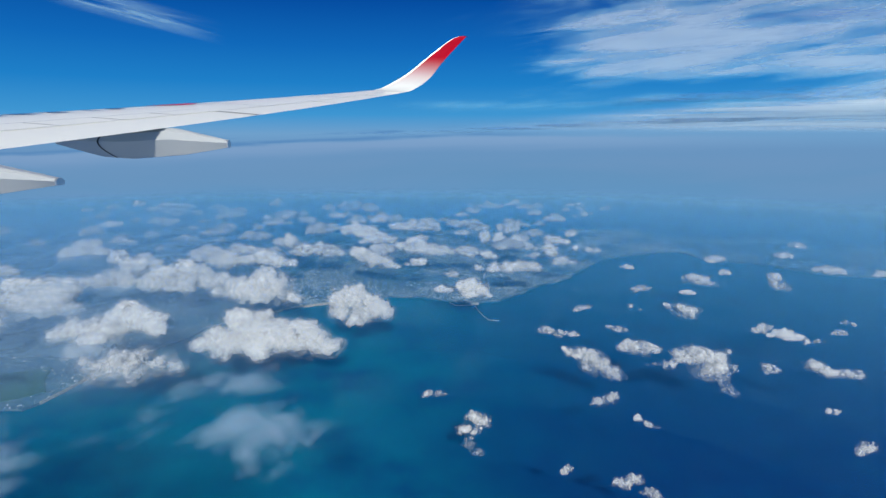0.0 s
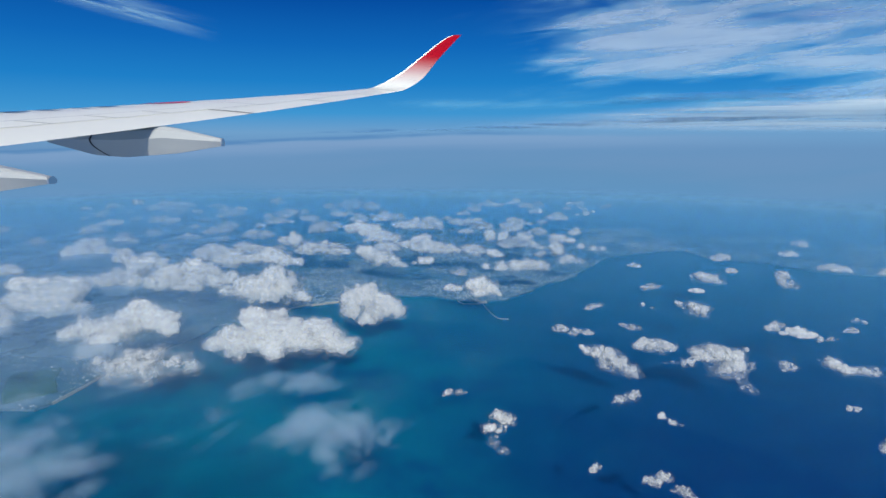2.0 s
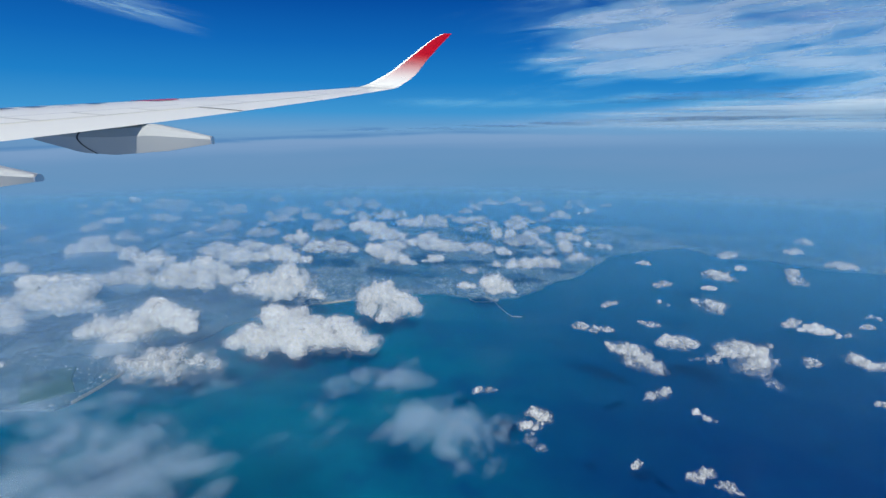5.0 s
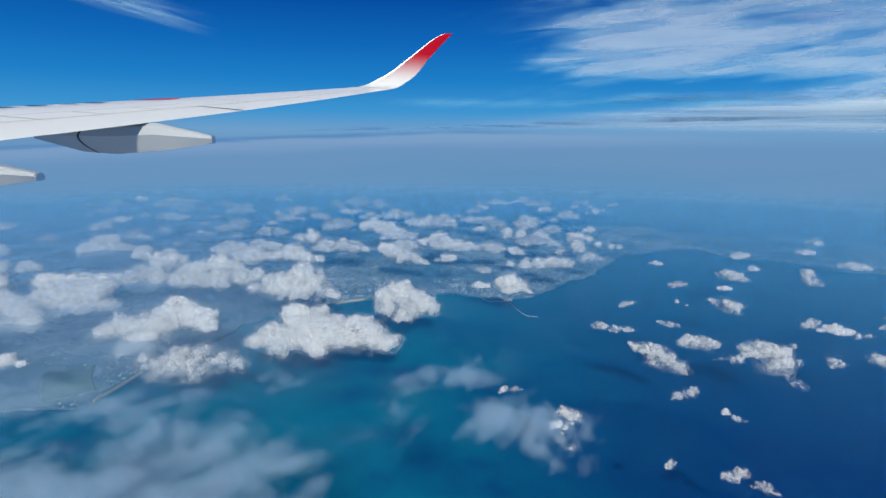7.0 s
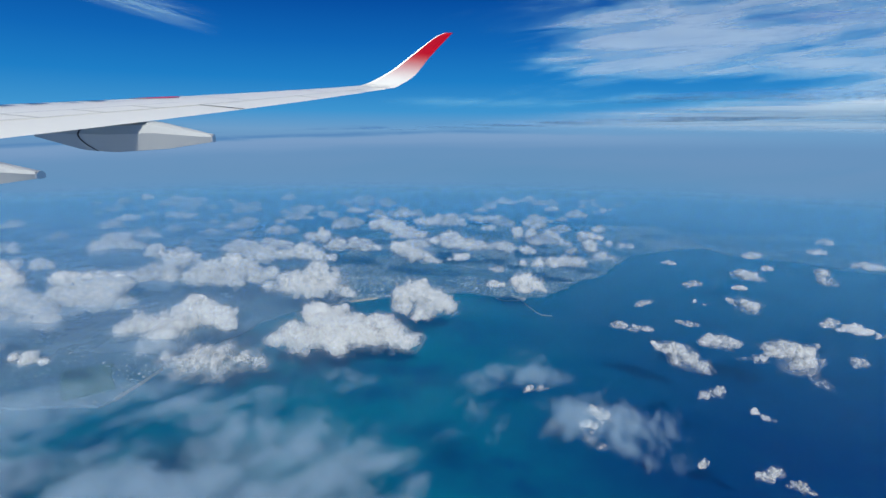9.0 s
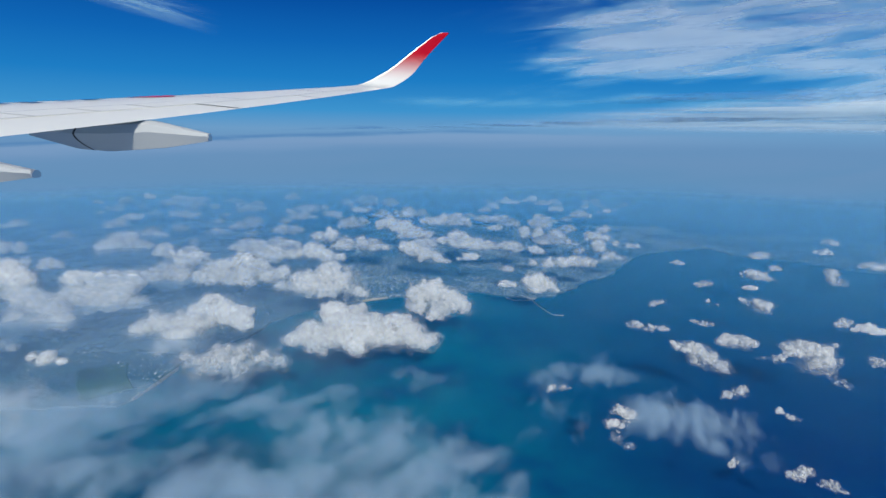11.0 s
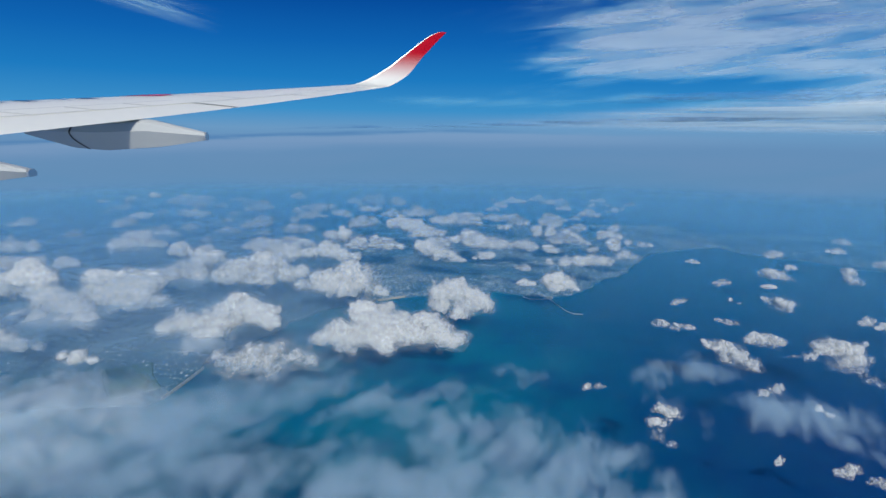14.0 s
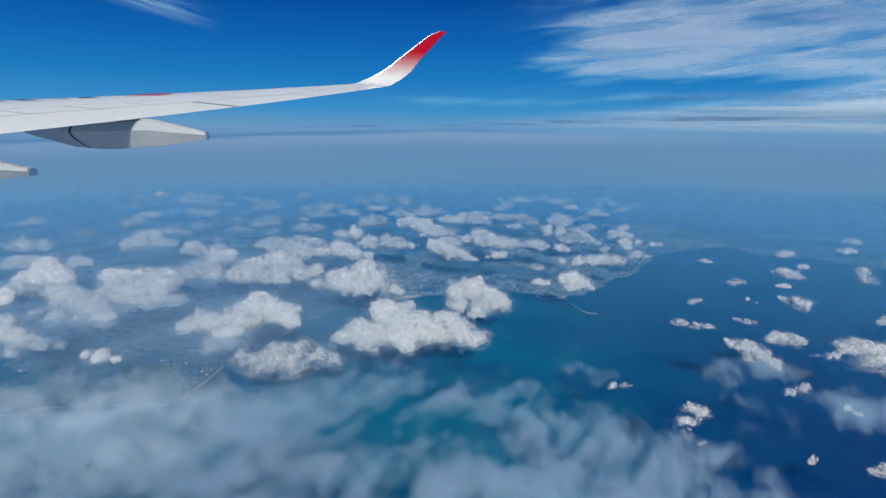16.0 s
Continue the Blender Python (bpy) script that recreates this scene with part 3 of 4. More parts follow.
def build_wing():
    wing = tagged(empty("airplane_wing", pose(-8, 14, 0.4)), "white swept airliner wing with red-tipped upturned winglet", "airplane wing")
    parent_inverse = wing.matrix_world.inverted()
    ys = [4 + 22.3 * k / 40 for k in range(41)]
    made = [loft("wing_box", sections_straight(ys), 0.0, 0.74, WHITE, wing, "glossy white wing skin")]
    made.append(loft("inboard_flap", sections_straight([4 + 4.9 * k / 8 for k in range(9)]), 0.745, 1.0, WHITE, wing))
    made.append(loft("outboard_flap", sections_straight([8.94 + 8.2 * k / 12 for k in range(13)]), 0.745, 1.0, WHITE, wing))
    made.append(loft("aileron", sections_straight([17.2 + 4.0 * k / 8 for k in range(9)]), 0.745, 1.0, WHITE, wing))
    made.append(loft("aileron", sections_straight([21.24 + 3.0 * k / 8 for k in range(9)]), 0.745, 1.0, WHITE, wing))
    made.append(loft("trailing_edge", sections_straight([24.28 + 2.02 * k / 4 for k in range(5)]), 0.745, 1.0, WHITE, wing))
    for k in range(6):
        y0 = 8.9 + 1.4 * k
        made.append(loft("spoiler", sections_straight([y0 + 1.36 * j / 4 for j in range(5)]), 0.60, 0.735, WHITE, wing, lift=0.012, n=6))
    le = curve_through([leading(26.3), Vector((-2.95, 27.05, 2.46)), Vector((-1.82, 27.4, 3.08)), Vector((-0.9, 27.65, 3.79)), Vector((0.18, 27.9, 4.64)), Vector((0.74, 28.05, 4.94))], 6)
    te = curve_through([trailing(26.3), Vector((-1.42, 27.1, 2.40)), Vector((-0.66, 27.6, 2.95)), Vector((0.0, 27.85, 3.76)), Vector((0.74, 28.05, 4.56)), Vector((1.13, 28.12, 4.95))], 6)
    skin = []
    for k in range(len(le)):
        a, b = max(0, k - 1), min(len(le) - 1, k + 1)
        span = (le[b] + te[b] - le[a] - te[a]).normalized()
        skin.append((le[k], te[k], span, 0.083 - 0.0012 * k))
    made.append(loft("winglet", skin, 0.085, 1.0, WINGLET, wing, "upturned winglet fading from white to crimson"))
    made.append(loft("leading_edge", skin, 0.0, 0.08, WHITE, wing, "white leading edge of the winglet", n=6))
    for ob in made:
        ob.matrix_parent_inverse = parent_inverse
    return wing


wing = build_wing()
bpy.context.view_layer.update()


def wing_top(y, c, lift=0.006):
    le, te, span, thick = sections_straight([y])[0]
    return wing_point(le, te, span, c, 1, thick) + Vector((0, 0, lift))


def patch_on_wing(name, corners, material, label="", n=10, lift=0.008):
    """A thin painted patch laid on the wing's upper skin; corners are four (span, chord share) pairs in order."""
    verts, faces = [], []
    for i in range(n + 1):
        u = i / n
        y0, c0 = (corners[0][k] * (1 - u) + corners[1][k] * u for k in (0, 1))
        y1, c1 = (corners[3][k] * (1 - u) + corners[2][k] * u for k in (0, 1))
        for j in range(5):
            v = j / 4
            verts.append(wing_top(y0 * (1 - v) + y1 * v, c0 * (1 - v) + c1 * v, lift))
    for i in range(n):
        for j in range(4):
            a = i * 5 + j
            faces.append((a, a + 1, a + 6, a + 5))
    ob = part(name, mesh_of(name, verts, faces, material), wing, label)
    ob.matrix_parent_inverse = wing.matrix_world.inverted()
    return ob


def build_fairing(y, nose, tail, bottom, top_at_te, name="flap_track_fairing"):
    """A canoe-shaped housing under the trailing edge, with a chine along its tail."""
    verts, faces, n = [], [], 28
    shape = ((0.0, 1.0), (0.55, 0.985), (0.93, 0.86), (1.0, 0.58), (0.10, 0.0), (0.0, -0.01))
    ring = [(a, b) for a, b in shape] + [(-a, b) for a, b in shape[-2:0:-1]]
    for k in range(n + 1):
        u = k / n
        x = nose + (tail - nose) * u
        low = np.interp(u, (0, 0.27, 0.45, 0.75, 1.0), bottom)
        high = np.interp(u, (0, 0.30, 0.70, 1.0), top_at_te)
        half = np.interp(u, (0, 0.12, 0.3, 0.65, 1.0), (0.03, 0.20, 0.32, 0.30, 0.10))
        for a, b in ring:
            verts.append((x, y + a * half, low + (high - low) * b))
    m = len(ring)
    for i in range(n):
        for k in range(m):
            faces.append((i * m + k, i * m + (k + 1) % m, (i + 1) * m + (k + 1) % m, (i + 1) * m + k))
    faces.append(tuple(range(m)))
    faces.append(tuple(range((n + 1) * m - 1, n * m - 1, -1)))
    me = mesh_of(name, verts, faces, GREY)
    me.set_sharp_from_angle(angle=radians(16))
    ob = part(name, me, wing, "light grey canoe-shaped flap track fairing")
    ob.matrix_parent_inverse = wing.matrix_world.inverted()
    return ob


def fairing_seal(fairing, y, nose, tail, bottom, top, u0):
    """The black gap between the fixed nose and the moving tail of a fairing: a bowed band round it."""
    verts, faces, n = [], [], 22
    for k in range(n + 1):
        v = k / n
        u = u0 + 0.07 * (2 * v - 1) ** 2
        low, high = np.interp(u, (0, 0.27, 0.45, 0.75, 1.0), bottom), np.interp(u, (0, 0.30, 0.70, 1.0), top)
        half = np.interp(u, (0, 0.12, 0.3, 0.65, 1.0), (0.03, 0.20, 0.32, 0.30, 0.10))
        wide = np.interp(v, (0, 0.58, 0.86, 0.985, 1), (0.10, 1.0, 0.93, 0.55, 0.0))
        x = nose + (tail - nose) * u
        for dx in (-0.022, 0.022):
            verts.append((x + dx, y - half * wide - 0.006, low + (high - low) * v - 0.004))
    for k in range(n):
        faces.append((2 * k, 2 * k + 1, 2 * k + 3, 2 * k + 2))
    ob = part("seal", mesh_of("seal", verts, faces, SEAL), fairing, "black rubber seal")
    ob.matrix_parent_inverse = fairing.matrix_world.inverted()


outer = (14.2, -9.6, -5.33, (0.11, -0.20, -0.25, -0.15, 0.02), (0.30, 0.45, 0.50, 0.207))
inner = (9.6, -11.5, -6.53, (-0.2, -0.72, -0.80, -0.70, -0.52), (0.0, 0.0, -0.08, -0.397))
for shape_of in (outer, inner):
    fairing = build_fairing(*shape_of)
    bpy.context.view_layer.update()
    fairing_seal(fairing, *shape_of, 0.285)
    y, tail, low, high = shape_of[0], shape_of[2], shape_of[3][-1], shape_of[4][-1]
    cap = [(tail + 0.004 + dx, y + dy * 0.11, low + (high - low) * dz) for dx in (0, 0.03) for dy, dz in ((-1, 0.1), (-1, 0.6), (-0.4, 1.0), (0.4, 1.0), (1, 0.6), (1, 0.1), (0.5, -0.02), (-0.5, -0.02))]
    rim = [tuple(range(8)), tuple(range(15, 7, -1))] + [(k, (k + 1) % 8, 8 + (k + 1) % 8, 8 + k) for k in range(8)]
    ob = part("tail_cap", mesh_of("tail_cap", cap, rim, METAL, False), fairing, "dark metal tail cap")
    ob.matrix_parent_inverse = fairing.matrix_world.inverted()

# seams, gaps and markings on the upper skin
for c, y0, y1, wide in ((0.7425, 4.0, 26.2, 0.0035), (0.597, 8.8, 17.3, 0.003), (0.38, 6.0, 26.0, 0.0025), (0.16, 6.0, 26.2, 0.003)):
    patch_on_wing("panel_seam", ((y0, c - wide), (y1, c - wide), (y1, c + wide), (y0, c + wide)), SEAM, n=40, lift=0.016)
for y, c0, c1 in ((10.3, 0.60, 0.74), (11.7, 0.60, 0.74), (13.1, 0.60, 0.74), (14.5, 0.60, 0.74), (15.9, 0.60, 0.74), (21.22, 0.745, 1.0), (24.26, 0.745, 1.0), (19.0, 0.16, 0.74), (23.0, 0.16, 0.74), (26.3, 0.02, 0.98)):
    patch_on_wing("panel_seam", ((y - 0.018, c0), (y - 0.018, c1), (y + 0.018, c1), (y + 0.018, c0)), SEAM, n=8, lift=0.016)
patch_on_wing("flap_gap", ((17.11, 0.74), (17.11, 0.999), (17.23, 0.999), (17.18, 0.74)), SEAL, "dark gap between flap and aileron", n=8, lift=0.012)
for y, long in ((12.0, 0.30), (12.6, 0.22), (13.2, 0.34), (13.95, 0.16), (14.4, 0.34), (15.1, 0.28), (15.9, 0.12), (16.4, 0.30)):
    patch_on_wing("lettering_bar", ((y, 0.22), (y, 0.315), (y + long, 0.315), (y + long, 0.22)), NAVY, "navy blue bar of painted lettering", n=6, lift=0.014)


def build_roundel(y, c, radius):
    verts, faces = [wing_top(y, c, 0.016)], []
    chord = (trailing(y) - leading(y)).length
    for ring in (0.5, 1.0):
        for k in range(32):
            a = 2 * math.pi * k / 32
            verts.append(wing_top(y + radius * ring * math.cos(a), c + radius * ring * math.sin(a) / chord, 0.016))
    faces += [(0, 1 + k, 1 + (k + 1) % 32) for k in range(32)]
    faces += [(1 + k, 33 + k, 33 + (k + 1) % 32, 1 + (k + 1) % 32) for k in range(32)]
    ob = part("roundel", mesh_of("roundel", verts, faces, RED), wing, "crimson disc painted on the wing")
    ob.matrix_parent_inverse = wing.matrix_world.inverted()


build_roundel(18.35, 0.20, 0.55)

# static wicks on the winglet's trailing edge
for x, y, z in ((0.0, 27.85, 3.76), (0.3, 27.95, 4.08)):
    v = [(x, y - 0.012, z), (x, y + 0.012, z), (x + 0.02, y, z + 0.02), (x + 0.16, y, z - 0.02)]
    ob = part("static_wick", mesh_of("static_wick", v, [(0, 1, 2), (0, 3, 1), (1, 3, 2), (2, 3, 0)], SEAL, False), wing, "small dark static wick")
    ob.matrix_parent_inverse = wing.matrix_world.inverted()


# ---- cumulus ----
def cloud_field(lobes, seed, step, rough, margin, crisp):
    """The density of a cloud of round lobes (x, y, z, rx, ry, rz) on a grid; positive inside."""
    L = np.array(lobes, float)
    lo = (L[:, :3] - L[:, 3:] * margin).min(0)
    hi = (L[:, :3] + L[:, 3:] * margin).max(0)
    n = np.maximum(6, np.ceil((hi - lo) / step).astype(int) + 1)
    g = np.stack(np.meshgrid(*[lo[i] + step * np.arange(n[i]) for i in range(3)], indexing="ij"), -1)
    size = float(L[:, 3:].mean())
    warp = np.stack([waves(g / size * 0.9 + seed * 3.7 + 50 * i, 2) for i in range(3)], -1)
    q = g + warp * size * 0.55
    best = np.full(g.shape[:3], -9.0)
    for l in L:
        d = np.sqrt((((q - l[:3]) / l[3:]) ** 2).sum(-1))
        best = np.logaddexp(best * 6, (1 - d) * 6) / 6
    # crisp heaps above, thin and frayed towards the foot
    rise = np.clip((g[..., 2] - lo[2]) / (hi[2] - lo[2]) * 1.35 - 0.22, 0, 1)
    live = (best > -0.85) & (best < 0.95)
    spots = g[live]
    best[live] += rough * billows(spots / size * 1.0 + seed * 11.1, 5, 0.60) + 0.9 * rough * waves(spots / size * 0.55 + seed * 5.3, 3)
    best = np.where(best > 0, best * (0.28 + 1.02 * rise), best * (0.55 + crisp * rise)) - 0.04 * (1 - rise)
    # a flat foot
    floor = L[:, 2].min() - 0.25 * L[:, 5].max()
    best -= np.clip((floor - g[..., 2]) / size, 0, 1) * 1.7
    for ax in range(3):
        sl = [slice(None)] * 3
        for k in (0, -1):
            sl[ax] = k
            best[tuple(sl)] = -5.0
    return best, lo, floor, size


LEVELS = (("core", 0.25, CORE), ("mantle", 0.14, MANTLE), ("fringe", 0.05, FRINGE), ("wisp", -0.05, WISP), ("veil", -0.17, VEIL), ("halo", -0.32, HALO))


def blurred(f, radius, rounds=2):
    for _ in range(rounds):
        for ax in range(3):
            total, n = np.zeros_like(f), 0
            for k in range(-radius, radius + 1):
                total += np.roll(f, k, ax)
                n += 1
            f = total / n
    return f


SUNWARD = np.array((0.05, -0.55, 0.83))


def soften(me, verts, soft, fine, lo, step, share, lean):
    """Shade a cloud by the slope of its density, the thinner the layer the more evenly: light wanders through it."""
    at = np.rint((verts - lo) / step).astype(int)
    at = np.minimum(np.maximum(at, 0), np.array(soft[0].shape) - 1)
    out = np.tile(SUNWARD * lean, (len(verts), 1))
    for grads, w in ((soft, share), (fine, 1 - share)):
        g = -np.stack([grads[i][at[:, 0], at[:, 1], at[:, 2]] for i in range(3)], 1)
        out += w * g / np.maximum(1e-6, np.linalg.norm(g, axis=1))[:, None]
    out /= np.maximum(1e-6, np.linalg.norm(out, axis=1))[:, None]
    me.normals_split_custom_set_from_vertices(out.astype(np.float32))


def cloud_meshes(lobes, seed, step, rough=0.75, levels=LEVELS, crisp=0.9, trim=True):
    field, lo, floor, size = cloud_field(lobes, seed, step, rough, 1.75, crisp)
    calm = np.maximum(field, -1.2)
    soft, fine = np.gradient(blurred(calm, 3)), np.gradient(blurred(calm, 1, 1))
    out = []
    for name, level, material in levels:
        got = level_surface(field, level, lo, step)
        if got is not None and trim and level < 0.2:
            # the thin outer layers fray out above the foot and leave the shaded underside bare
            mid = got[0][got[1]].mean(1)
            keep = mid[:, 2] > floor + size * (0.12 + 0.7 * (value_noise(mid / size * 2.5 + seed) - 0.5))
            got = (got[0], got[1][keep]) if keep.any() else None
        if got is not None:
            me = quads_mesh(name, got[0], got[1], material)
            if len(me.vertices) == len(got[0]):
                soften(me, got[0], soft, fine, lo, step, 0.5, min(1.5, 0.65 + 2.0 * max(0, 0.25 - level)))
            out.append((name, me))
    return out


def place_cloud(meshes, m, label, group="", size=(1, 1, 1)):
    ob = tagged(empty("cumulus_cloud"), label, "cloud", group)
    ob.matrix_world = m @ Matrix.Diagonal((*size, 1))
    for name, me in meshes:
        part(name, me, ob)
    return ob


def heap(w, d, h, seed, count=7):
    """Lobes of one cumulus, w wide, d deep and h high over its flat foot."""
    r = random.Random(seed)
    lobes = [(0, 0, h * 0.40, w * 0.24, d * 0.26, h * 0.46)]
    for k in range(count):
        a, u = r.uniform(0, 2 * math.pi), r.uniform(0.4, 1.35)
        s = r.uniform(0.55, 1.0) * (1.2 - 0.5 * u)
        lobes.append((math.cos(a) * u * w * 0.36, math.sin(a) * u * d * 0.36, h * (0.18 + 0.42 * s * r.uniform(0.6, 1.0)), w * 0.20 * s + 0.004, d * 0.20 * s + 0.004, h * 0.40 * s))
    return lobes


SEA_LEVELS = (("core", 0.70, MANTLE), ("mantle", 0.54, THIN_MANTLE), ("mantle", 0.40, THIN_MANTLE), ("mantle", 0.27, THIN_MANTLE), ("fringe", 0.13, THIN_FRINGE), ("wisp", -0.02, THIN_WISP), ("veil", -0.18, THIN_VEIL))


def sculpted(x, y, seed, lobes, rough, label, group, finest=0.0010, cells=95, flat=0.8, levels=LEVELS, crisp=0.9):
    """One cloud of round lobes, each (east, north, height, radius) in millimetres about the foot (x, y)."""
    full = [(a / 1000, b / 1000, c / 1000, r / 1000, r / 1000 * 0.95, r / 1000 * flat) for a, b, c, r in lobes]
    wide = max(l[0] + l[3] for l in full) - min(l[0] - l[3] for l in full)
    place_cloud(cloud_meshes(full, seed, max(finest, wide / cells), rough, levels, crisp), pose(x, y, 0), label, group)


def great_cloud(x, y, seed, *lobes):
    sculpted(x, y, seed, [l for l in lobes if l[3] > 9], 1.05, "large white heaped cumulus cloud with soft ragged edges", "great cumulus clouds", 0.0011, 95)


SOFT_LEVELS = (("mantle", 0.40, FRINGE), ("fringe", 0.26, FRINGE), ("fringe", 0.12, WISP), ("wisp", -0.02, WISP), ("veil", -0.17, VEIL), ("halo", -0.32, HALO))


def thin_cloud(x, y, seed, *lobes):
    sculpted(x, y, seed, lobes, 1.5, "thin dissolving grey-white cumulus cloud", "dissolving clouds along the coast", 0.0011, 90, 0.7, SOFT_LEVELS, 0.2)


def island_cloud(x, y, seed, *lobes):
    sculpted(x, y, seed, lobes, 1.05, "white cumulus cloud, soft-edged, over the island", "cumulus clouds over the island", 0.0013, 70)


def sea_cloud(x, y, seed, *lobes):
    sculpted(x, y, seed, [(a, b, c, r * 0.98) for a, b, c, r in lobes], 1.8, "small white torn cumulus cloud over open sea", "cumulus clouds over the sea", 0.0006, 85, 0.6, SEA_LEVELS, 0.6)


PROTOTYPES = [cloud_meshes(heap(0.06, 0.045, 0.030, 100 + k, 10), 100 + k, 0.0012, 1.0) for k in range(10)]


def tatter(seed):
    """Small lobes along a bent line: a shred of cloud."""
    r = random.Random(seed)
    lobes, bend = [], r.uniform(-0.3, 0.3)
    for k in range(11):
        u = r.uniform(-1, 1)
        size = r.uniform(0.0032, 0.0075) * (1.15 - 0.6 * abs(u))
        lobes.append((u * 0.027, bend * (u * u - 0.4) * 0.03 + r.gauss(0, 0.004), 0.004 + r.gauss(0, 0.0012), size * 1.3, size, size * 0.75))
    return lobes


TORN_LEVELS = (("mantle", 0.46, THIN_MANTLE), ("fringe", 0.30, THIN_FRINGE), ("fringe", 0.16, THIN_FRINGE), ("wisp", 0.02, THIN_WISP), ("veil", -0.14, THIN_VEIL), ("halo", -0.30, THIN_VEIL))
SHREDS = [cloud_meshes(tatter(200 + k), 200 + k, 0.0006, 2.3, TORN_LEVELS, 0.2) for k in range(8)]


def small_cloud(x, y, w, h, k, turn=0, z=0.045, group="small clouds over the open sea"):
    s = w / 0.056
    place_cloud(PROTOTYPES[k % len(PROTOTYPES)], pose(x, y, z, 0, 0, turn), "small white fair-weather cumulus cloud", group, (s, s, max(0.8 * s, min(1.3 * s, h / 0.026))))


def shred(x, y, w, h, k, turn=0, z=0.048):
    s = w / 0.055
    place_cloud(SHREDS[k % len(SHREDS)], pose(x, y, z, 0, 0, turn), "thin torn shred of white cloud", "cloud shreds over the open sea", (s, s, max(0.5, h / 0.018)))


great_cloud(-0.207, 0.625, 1, (-28, 2, 80, 18), (-18, 2, 64, 25), (7, -1, 61, 25), (28, 2, 58, 23), (49, 2, 58, 23), (70, -7, 47, 19), (85, -5, 44, 9), (-57, 4, 54, 19), (-78, -4, 47, 12), (-39, -6, 47, 21), (-2, -13, 46, 18), (-53, -37, 43, 9))
great_cloud(-0.284, 0.848, 2, (3, 9, 77, 21), (-11, 1, 63, 24), (17, 3, 59, 26), (43, -15, 47, 21), (-39, 1, 54, 21), (-68, 2, 50, 14), (58, -16, 44, 12), (2, -10, 48, 24))
great_cloud(-0.430, 0.901, 3, (-2, 6, 74, 22), (-27, -6, 60, 27), (18, 5, 60, 27), (-52, 0, 50, 22), (48, -4, 50, 20), (68, -3, 60, 15), (13, -29, 49, 25))
great_cloud(-0.118, 0.749, 4, (-26, 2, 69, 17), (-3, 5, 69, 19), (21, 5, 57, 20), (40, 1, 49, 14), (5, 1, 46, 17), (-22, -2, 49, 16), (-4, -20, 44, 13), (-44, 0, 57, 8))
great_cloud(-0.413, 0.653, 5, (31, 9, 77, 20), (50, 7, 69, 18), (68, -2, 66, 15), (16, -2, 66, 18), (-9, -3, 58, 22), (-35, 6, 58, 20), (-54, -2, 51, 17), (2, -30, 48, 22), (-12, -46, 45, 15), (6, -9, 46, 18))
thin_cloud(-0.324, 0.549, 6, (-45, 8, 52, 14), (24, 8, 55, 13), (-30, 22, 50, 13), (40, 14, 48, 9), (-10, 0, 59, 16), (-26, -2, 50, 14), (3, -1, 50, 13), (9, 3, 65, 13), (0, -6, 43, 10))
great_cloud(-0.587, 0.778, 7, (-23, 8, 60, 26), (3, 4, 64, 24), (29, -3, 64, 22), (51, 7, 73, 15), (-31, 9, 77, 17), (8, -14, 48, 24), (30, -14, 47, 20), (-28, -15, 48, 22), (38, -5, 47, 17))
great_cloud(-0.730, 1.138, 8, (9, 7, 69, 22), (-9, 1, 57, 25), (28, -3, 54, 22), (-32, -21, 48, 22), (47, 2, 51, 12))
great_cloud(-0.393, 1.068, 9, (-57, 8, 59, 23), (-21, -7, 54, 26), (14, 3, 54, 21), (49, 0, 59, 21), (78, -5, 51, 18), (102, -3, 48, 12), (-86, 4, 65, 15))
island_cloud(-0.548, 0.917, 10, (22, 8, 76, 20), (42, 1, 81, 15), (2, 1, 56, 18), (-16, -12, 47, 20), (-46, -4, 47, 20), (22, -13, 48, 23))
great_cloud(-0.288, 1.190, 11, (-41, 7, 69, 18), (-9, 4, 53, 16), (24, -1, 50, 16), (57, -3, 45, 13))
great_cloud(-0.659, 0.745, 12, (-28, 5, 88, 24), (-8, 0, 80, 20), (-52, 8, 76, 20), (0, -5, 61, 22), (24, -6, 53, 24), (50, -23, 48, 22), (50, -54, 47, 20), (18, -48, 47, 20), (-11, -32, 46, 16), (77, -57, 45, 14))
island_cloud(-0.578, 0.799, 13, (-30, 0, 62, 21), (-5, 9, 71, 19), (21, 6, 71, 17), (13, -6, 47, 19), (-14, -17, 46, 17), (49, -30, 46, 17))
great_cloud(-0.632, 0.618, 14, (-14, 3, 61, 20), (3, -1, 48, 17), (23, -3, 45, 15), (43, -4, 45, 10), (-17, 13, 99, 13), (8, -28, 45, 13))
island_cloud(-0.513, 0.554, 15, (-1, 0, 56, 11), (17, -1, 53, 6), (-13, 0, 59, 7))
island_cloud(-0.932, 1.087, 16, (-2, -2, 59, 23), (27, 3, 54, 17), (-24, 1, 53, 17))
island_cloud(-0.816, 0.954, 17, (-16, 1, 56, 20), (-46, -4, 53, 20), (14, -1, 59, 15), (49, -1, 57, 15), (69, -6, 60, 13))
island_cloud(-0.570, 1.026, 18, (10, 1, 57, 19), (-12, 0, 46, 16), (-34, 0, 67, 16), (32, -1, 52, 16))
island_cloud(-0.177, 1.358, 19, (-34, 3, 68, 21), (-4, 3, 59, 21), (26, -4, 48, 21), (56, -39, 46, 18), (-57, 6, 65, 15))
island_cloud(-0.023, 1.157, 20, (-28, -4, 60, 18), (-2, -4, 57, 18), (23, 0, 53, 18), (44, 1, 50, 13), (-48, 1, 60, 10))
